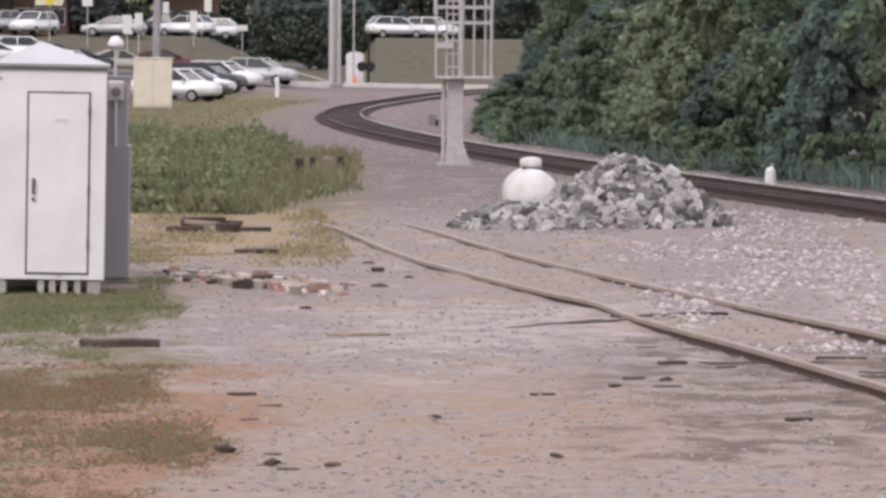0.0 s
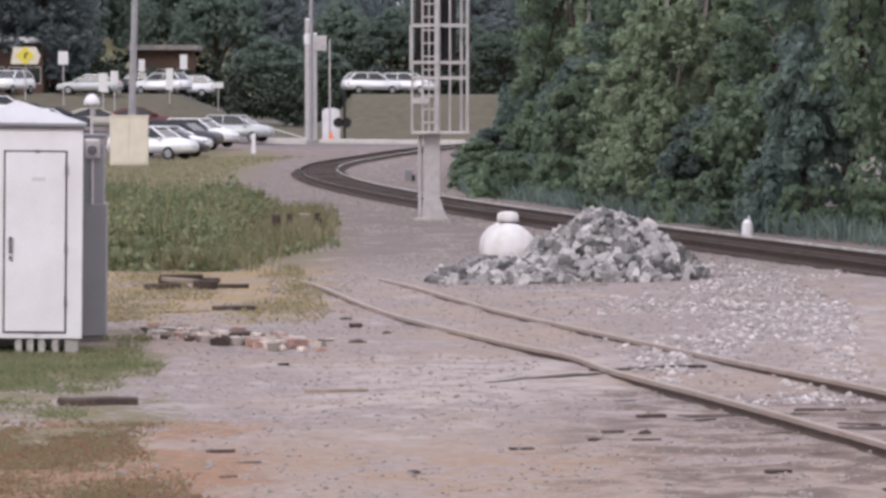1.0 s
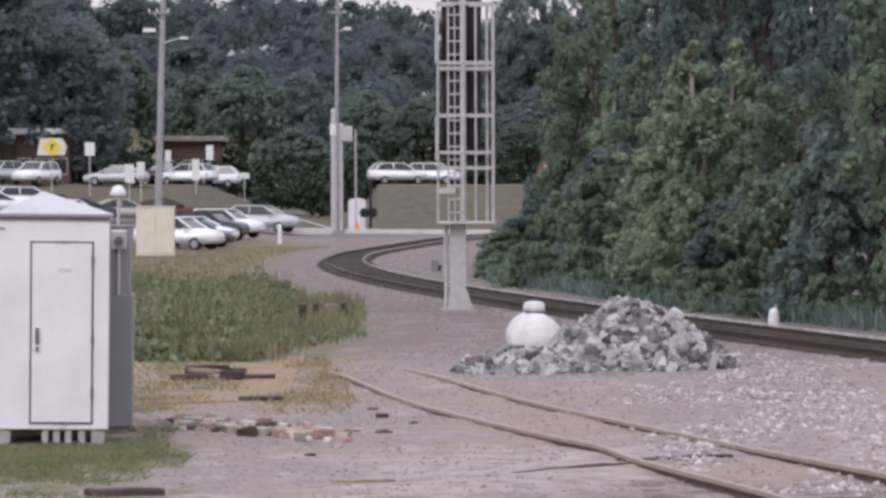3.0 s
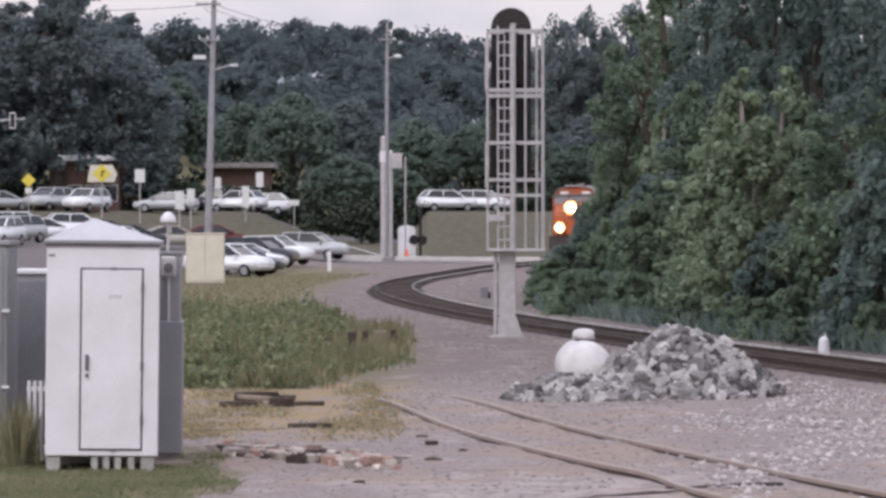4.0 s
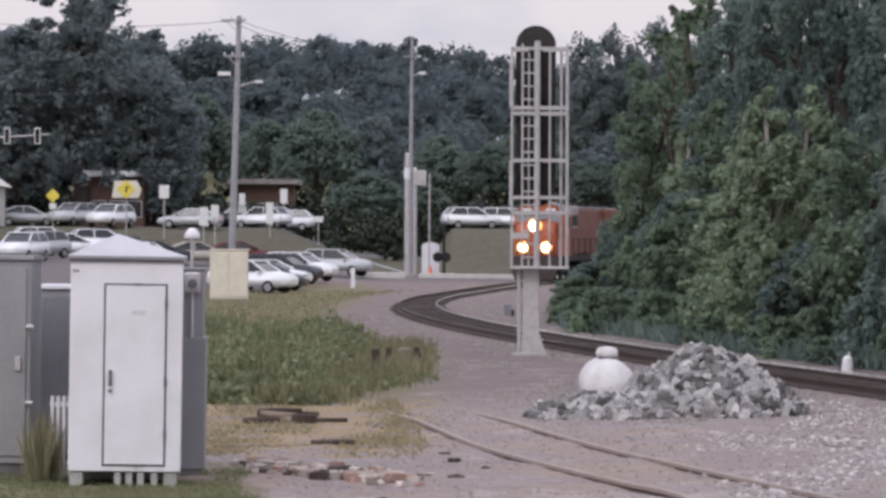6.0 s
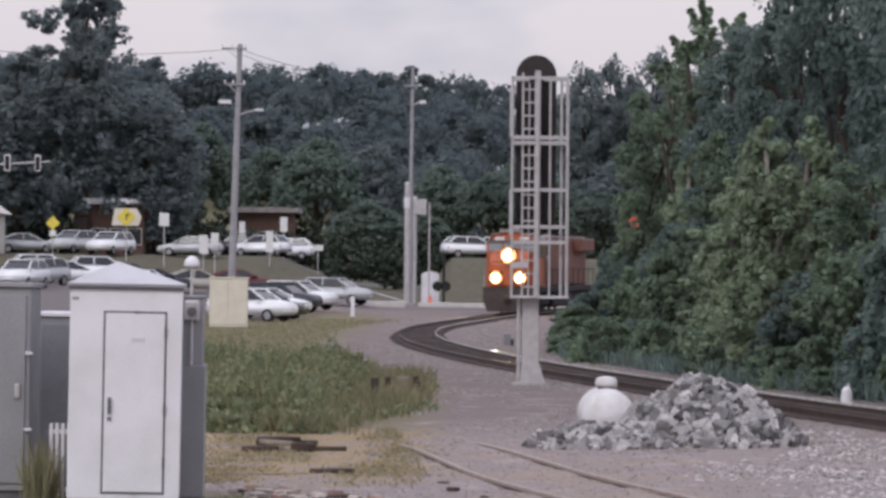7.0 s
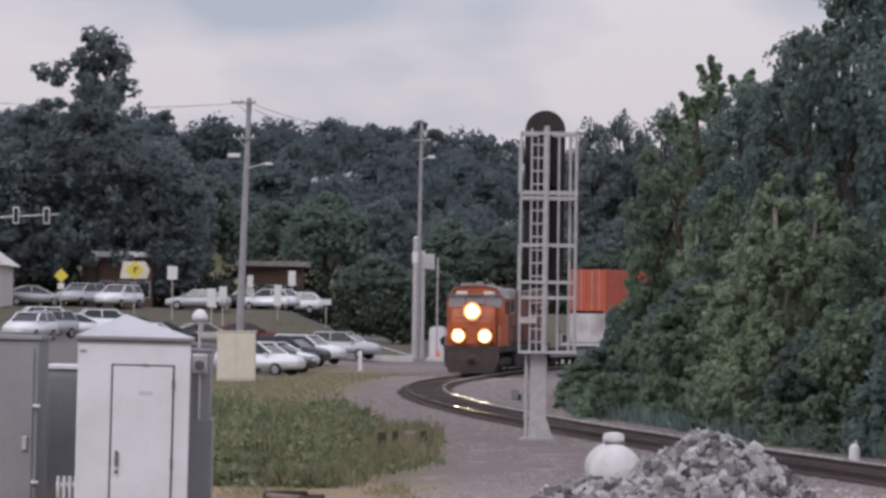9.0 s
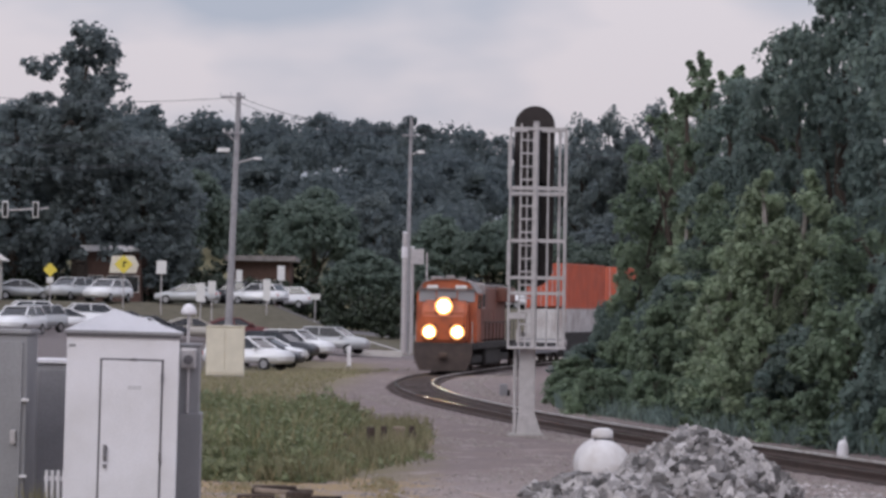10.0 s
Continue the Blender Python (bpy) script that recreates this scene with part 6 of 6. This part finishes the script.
# ---------------- poles, wires and crossing gear ----------------
def utility_pole(x, y, top, lean, label, arm=True, r=0.2):
    z = ground_z(x, y)
    s = empty("utility_pole", pose(x, y, z))
    tagged(s, label, "utility pole", group="utility poles")
    h = top - z
    part("shaft", brod((0, 0, -0.5), (lean, 0, h), r, r * 0.62, 12), M["pole_wood"], s)
    if arm:
        for k, (zz, wd) in enumerate(((h - 0.35, 1.1), (h - 2.6, 0.9))):
            part("crossarm", bbox(lean - wd, lean + wd * 0.4, -0.30, -0.18, zz, zz + 0.12, bevel=0.01), M["pole_wood"], s)
            for xx in (-wd, -wd * 0.45, wd * 0.3):
                part("insulator", brod((lean + xx, -0.24, zz + 0.12), (lean + xx, -0.24, zz + 0.34), 0.06, 0.04), M["white_sign"], s)
            part("brace", brod((lean - wd * 0.7, -0.2, zz), (lean, -0.1, zz - 0.7), 0.03), M["galvanised"], s)
        part("cutout", bbox(lean - 1.3, lean - 0.5, -0.3, -0.12, h - 3.75, h - 3.5, bevel=0.03), M["white_sign"], s, "white cutout fuses on the pole")
        part("street_light_arm", brod((lean, 0, h - 4.4), (lean + 1.1, -0.2, h - 4.1), 0.04), M["galvanised"], s)
        part("street_light", bbox(lean + 1.0, lean + 1.5, -0.35, -0.1, h - 4.2, h - 4.05, bevel=0.03), M["white_sign"], s)
    else:
        part("bracket", brod((0, 0, h - 2.6), (0.75, -0.1, h - 2.3), 0.04), M["galvanised"], s)
        part("street_light", bbox(0.6, 1.05, -0.2, 0.05, h - 2.45, h - 2.25, bevel=0.03), M["white_sign"], s)
        part("crossarm", bbox(-0.5, 0.5, -0.28, -0.17, h - 1.3, h - 1.18), M["pole_wood"], s)
    return s


utility_pole(-13.9, 230, 16.9, 0.45, "tall weathered timber utility pole with crossarms by the car park", r=0.25)
utility_pole(-2.95, 249, 16.6, 0.12, "tall timber utility pole beside the level crossing", arm=False, r=0.17)


def wire(name, a, b, sag, r=0.018):
    a, b = Vector(a), Vector(b)
    verts, faces, n, m = [], [], 5, 15
    for k in range(m):
        u = k / (m - 1)
        p = a.lerp(b, u) + Vector((0, 0, -4 * sag * u * (1 - u)))
        verts += [(p.x, p.y + r * math.cos(2 * math.pi * i / n), p.z + r * math.sin(2 * math.pi * i / n)) for i in range(n)]
    for k in range(m - 1):
        faces += [(k * n + i, k * n + (i + 1) % n, (k + 1) * n + (i + 1) % n, (k + 1) * n + i) for i in range(n)]
    ob = raw(name, verts, faces, M["wire"])
    return tagged(ob, "thin dark overhead cable between poles", "cable", group="overhead cables")


wire("overhead_cable", (-13.4, 230, 16.6), (-2.8, 249, 16.0), 0.7)
wire("overhead_cable", (-14.3, 230, 16.7), (-3.2, 249, 15.6), 0.9)
wire("overhead_cable", (-2.8, 249, 16.0), (16, 262, 14.6), 0.6)
wire("overhead_cable", (-13.6, 230, 16.6), (-40, 226, 17.5), 0.9)
wire("overhead_cable", (-13.6, 230, 14.2), (-40, 226, 14.2), 0.9)
wire("overhead_cable", (-13.6, 230, 13.0), (-40, 226, 12.2), 0.8)


def crossing_post(x, y, h, r, label, cabinet=False):
    s = empty("crossing_post", pose(x, y, ground_z(x, y)))
    tagged(s, label, "steel post", group="posts at the level crossing")
    part("shaft", brod((0, 0, -0.2), (0, 0, h), r, r * 0.95, 16), M["galvanised"], s)
    part("cap", brod((0, 0, h), (0, 0, h + 0.08), r * 1.1, r * 0.5, 16), M["white_paint"], s)
    part("base_flange", brod((0, 0, -0.1), (0, 0, 0.12), r * 1.6, n=16), M["concrete"], s)
    if cabinet:
        part("control_box", bbox(0.05, 0.75, -0.30, -0.02, h - 1.1, h - 0.1, bevel=0.03), M["galvanised"], s)
        part("conduit", brod((0.95, 0, -0.1), (0.95, 0, h - 0.3), 0.06), M["galvanised"], s)
    else:
        part("band", brod((0, 0, h - 1.6), (0, 0, h - 0.9), r * 1.25, n=16), M["white_paint"], s)
    return s


crossing_post(px(702, 238), 238, 7.9, 0.16, "tall pale steel post at the level crossing")
crossing_post(px(716, 240), 240, 7.0, 0.13, "pale steel post with a control box at the level crossing", cabinet=True)


def relay_cabinet():
    x = px(744, 244)
    s = empty("relay_cabinet", pose(x, 244, ground_z(x, 244)))
    tagged(s, "white signal relay cabinet with a rounded top at the level crossing", "relay cabinet")
    bm = bmesh.new()
    pts = [(-0.58, 0.0), (0.58, 0.0), (0.58, 1.95)] + [(0.58 * math.cos(a), 1.95 + 0.25 * math.sin(a)) for a in [math.pi * k / 10 for k in range(1, 10)]] + [(-0.58, 1.95)]
    prism(bm, pts, -0.45, 0.45)
    part("body", bm, M["white_paint"], s)
    part("door", bbox(-0.46, 0.46, -0.48, -0.45, 0.2, 1.85, bevel=0.01), M["white_paint"], s)
    part("plinth", bbox(-0.62, 0.62, -0.5, 0.5, -0.25, 0.0), M["concrete"], s)
    m = empty("crossing_signal", pose(px(768, 241), 241, ground_z(px(768, 241), 241)))
    tagged(m, "dark crossing signal mast with round lamps seen from behind", "crossing signal")
    part("mast", brod((0, 0, -0.2), (0, 0, 3.4), 0.09, n=12), M["black"], m)
    for xx, zz in ((-0.42, 1.25), (0.12, 1.25)):
        part("lamp_disc", brod((xx, -0.06, zz), (xx, 0.04, zz), 0.33, n=20), M["black"], m)
    part("arm", bbox(-0.6, 0.3, -0.04, 0.04, 1.2, 1.3), M["galvanised"], m)
    c = empty("traffic_cone", pose(px(744, 237), 237, ground_z(px(744, 237), 237)))
    tagged(c, "orange traffic cone at the level crossing", "traffic cone")
    part("cone", brod((0, 0, 0.04), (0, 0, 0.72), 0.22, 0.04, 16), M["traffic_orange"], c)
    part("base", bbox(-0.28, 0.28, -0.28, 0.28, 0, 0.05), M["traffic_orange"], c)


relay_cabinet()


def kerb(x0, x1, y, h, label):
    n = int((x1 - x0) / 2.2)
    s = empty("kerb")
    tagged(s, label, "kerb", kind="structure")
    for k in range(n):
        a, b = x0 + (x1 - x0) * k / n, x0 + (x1 - x0) * (k + 1) / n - 0.03
        z = min(ground_z(a, y), ground_z(b, y))
        part("kerbstone", bbox(a, b, y, y + 0.35, z - 0.2, z + h, bevel=0.03), M["pale_concrete"], s)


kerb(-2.2, 9.5, 236.0, 0.30, "pale concrete edge of the crossing road")
kerb(-6.4, -3.0, 233.0, 0.38, "low pale concrete edging by the crossing")


def footpath():
    """Pale path climbing the grass bank."""
    verts, faces = [], []
    n = 26
    for k in range(n + 1):
        t = k / n
        x, y = -2.6 - 3.4 * t, 244 + 26 * t
        for o in (-0.22, 0.22):
            verts.append((x + o, y, ground_z(x + o, y) + 0.05))
    for k in range(n):
        faces.append((2 * k, 2 * k + 1, 2 * k + 3, 2 * k + 2))
    ob = raw("footpath", verts, faces, M["concrete"])
    tagged(ob, "pale footpath up the dry grass bank", "footpath", kind="structure")


footpath()


# ---------------- signs ----------------
def sign(name, x_ref, y, z, shape, size, material, label, back=None, post=True, arrow=False):
    x = px(x_ref, y)
    gz = ground_z(x, y)
    s = empty(name, pose(x, y, gz))
    tagged(s, label, "sign", group="road signs")
    zz = z - gz
    if post:
        part("post", brod((0, 0, -0.3), (0, 0, zz + size * 0.4), 0.045), M["galvanised"], s)
    if shape == "diamond":
        bm = bmesh.new()
        prism(bm, [(0, zz - size / 2), (size / 2, zz), (0, zz + size / 2), (-size / 2, zz)], -0.08, -0.05)
    else:
        w, h = shape
        bm = bbox(-w / 2, w / 2, -0.08, -0.05, zz - h / 2, zz + h / 2, bevel=0.01)
    pl = part("plate", bm, material, s)
    if back:
        b2 = bmesh.new()
        prism(b2, [(-1.05, zz - 0.62), (0.9, zz - 0.62), (1.1, zz), (0.75, zz + 0.62), (-0.85, zz + 0.62)], -0.045, -0.015)
        part("backing_board", b2, back, s)
    if arrow:
        ab = bmesh.new()
        box(ab, -0.05, 0.06, -0.095, -0.082, zz - 0.22, zz + 0.12)
        box(ab, -0.05, 0.24, -0.095, -0.082, zz + 0.10, zz + 0.2)
        part("arrow", ab, M["black"], pl, "black arrow")
    return s


sign("warning_sign", 75, 266, 6.1, "diamond", 1.05, M["yellow_sign"], "yellow diamond warning sign on a post")
sign("supplementary_plate", 75, 265.8, 5.35, (0.5, 0.42), 0.4, M["white_sign"], "small pale plate under a warning sign", post=False)
sign("curve_sign", 205, 264, 6.55, "diamond", 1.35, M["yellow_sign"], "yellow curve warning sign before a tan board", back=M["beige"], arrow=True)
sign("road_sign", 272, 262, 6.35, (0.72, 0.95), 0.9, M["white_sign"], "white rectangular road sign on a post")
sign("notice_board", 342, 256, 4.55, (0.62, 1.3), 0.9, M["white_sign"], "tall pale notice board on a post")
sign("notice_board", 362, 256.3, 4.9, (0.55, 0.9), 0.9, M["white_sign"], "pale notice board on a post")
sign("notice_board", 459, 268, 4.9, (0.55, 1.55), 0.9, M["white_sign"], "tall narrow white notice board on the bank")
sign("road_sign", 410, 300, 6.3, (0.5, 1.0), 0.9, M["white_sign"], "small white road sign")
sign("road_sign", 484, 300, 6.6, (0.6, 1.2), 0.9, M["white_sign"], "small white road sign")
sign("road_sign", 545, 286, 4.6, (0.8, 0.45), 0.6, M["white_sign"], "small low white road sign")


def traffic_light():
    s = empty("traffic_light", pose(px(-60, 290), 290, ground_z(px(-60, 290), 290)))
    tagged(s, "traffic signals hanging from a pale mast arm", "traffic light")
    part("mast", brod((0, 0, -0.2), (0, 0, 8.2), 0.16, n=12), M["galvanised"], s)
    part("mast_arm", brod((0, 0, 7.0), (5.8, 0, 7.4), 0.09, 0.06, 10), M["galvanised"], s)
    for x in (2.4, 4.8):
        h = part("signal_head", bbox(x - 0.24, x + 0.24, -0.25, 0.05, 6.6, 7.9, bevel=0.04), M["white_sign"], s)
        part("face", bbox(x - 0.17, x + 0.17, -0.28, -0.24, 6.7, 7.8, bevel=0.02), M["black"], h)


traffic_light()


# ---------------- buildings across the road ----------------
def building(name, x0, x1, y, depth, h, wall, label, roof_mat, flat=True, windows=3):
    xm = (x0 + x1) / 2
    z = ground_z(xm, y)
    s = empty(name, pose(xm, y, z))
    tagged(s, label, "building")
    w = (x1 - x0) / 2
    part("wall", bbox(-w, w, 0, depth, -0.5, h, bevel=0.02), wall, s)
    if flat:
        part("roof", bbox(-w - 0.5, w + 0.5, -0.9, depth + 0.4, h, h + 0.45, bevel=0.03), roof_mat, s, "pale flat roof edge")
    else:
        bm = bmesh.new()
        prism(bm, [(-w - 0.5, h), (w + 0.5, h), (w * 0.2, h + 1.6), (-w * 0.2, h + 1.6)], -0.6, depth + 0.5)
        part("roof", bm, roof_mat, s)
    for k in range(windows):
        cx = -w + 2 * w * (k + 0.5) / windows
        f = part("window", bbox(cx - 0.6, cx + 0.6, -0.06, 0.0, 0.9, 2.3, bevel=0.02), M["pale_wall"], s)
        part("pane", bbox(cx - 0.52, cx + 0.52, -0.08, -0.055, 0.98, 2.22), M["glass"], f)
    return s


building("shop_building", px(140, 300), px(236, 300), 300, 8, 4.25, M["brick"], "low brick building with a pale flat roof behind the signs", M["white_paint"])
building("shop_building", px(-140, 262), px(-34, 262), 262, 8, 3.0, M["pale_wall"], "pale building with a light roof edge by the road", M["pale_wall"], flat=False, windows=2)
building("shop_building", px(395, 315), px(500, 315), 315, 8, 3.9, M["brick"], "dark brick building behind the parked vehicles", M["roof_grey"])


def hedge(x0, x1, y, h, seed):
    rng = np.random.default_rng(seed)
    c = [(x0 + (x1 - x0) * rng.random(), y + rng.normal() * 0.7, 0, 0.5 + 0.35 * rng.random()) for _ in range(int((x1 - x0) * 7))]
    c = [(a, b, ground_z(a, b) + 0.2 + (h - 0.4) * rng.random(), r) for a, b, _, r in c]
    ob = quads("hedge", leaf_cloud(rng, c, 34, 0.42), M["hedge"])
    tagged(ob, "dark clipped hedge behind the upper road", "hedge")


hedge(px(-150, 303), px(700, 303), 303, 2.2, 51)
hedge(px(700, 303), px(1100, 303), 304, 1.8, 52)
hedge(px(560, 275), px(690, 275), 282, 3.6, 53)
hedge(px(-100, 322), px(980, 322), 322, 4.5, 54)


build_ties()


# ---------------- motion of the train ----------------
def motions():
    times = [k * 0.5 for k in range(21)]
    for ob, behind, base in MOVERS:
        walk(ob, [(t, on_track(t, behind, base)) for t in times])
    steps = [k / 15 for k in range(151)]
    start = front_s(0.0)
    for w, y in WHEELS:
        walk(w, [(t, Matrix.Translation((0, y, WHEEL_R)) @ Matrix.Rotation(-(start - front_s(t)) / WHEEL_R, 4, "X")) for t in steps])


motions()
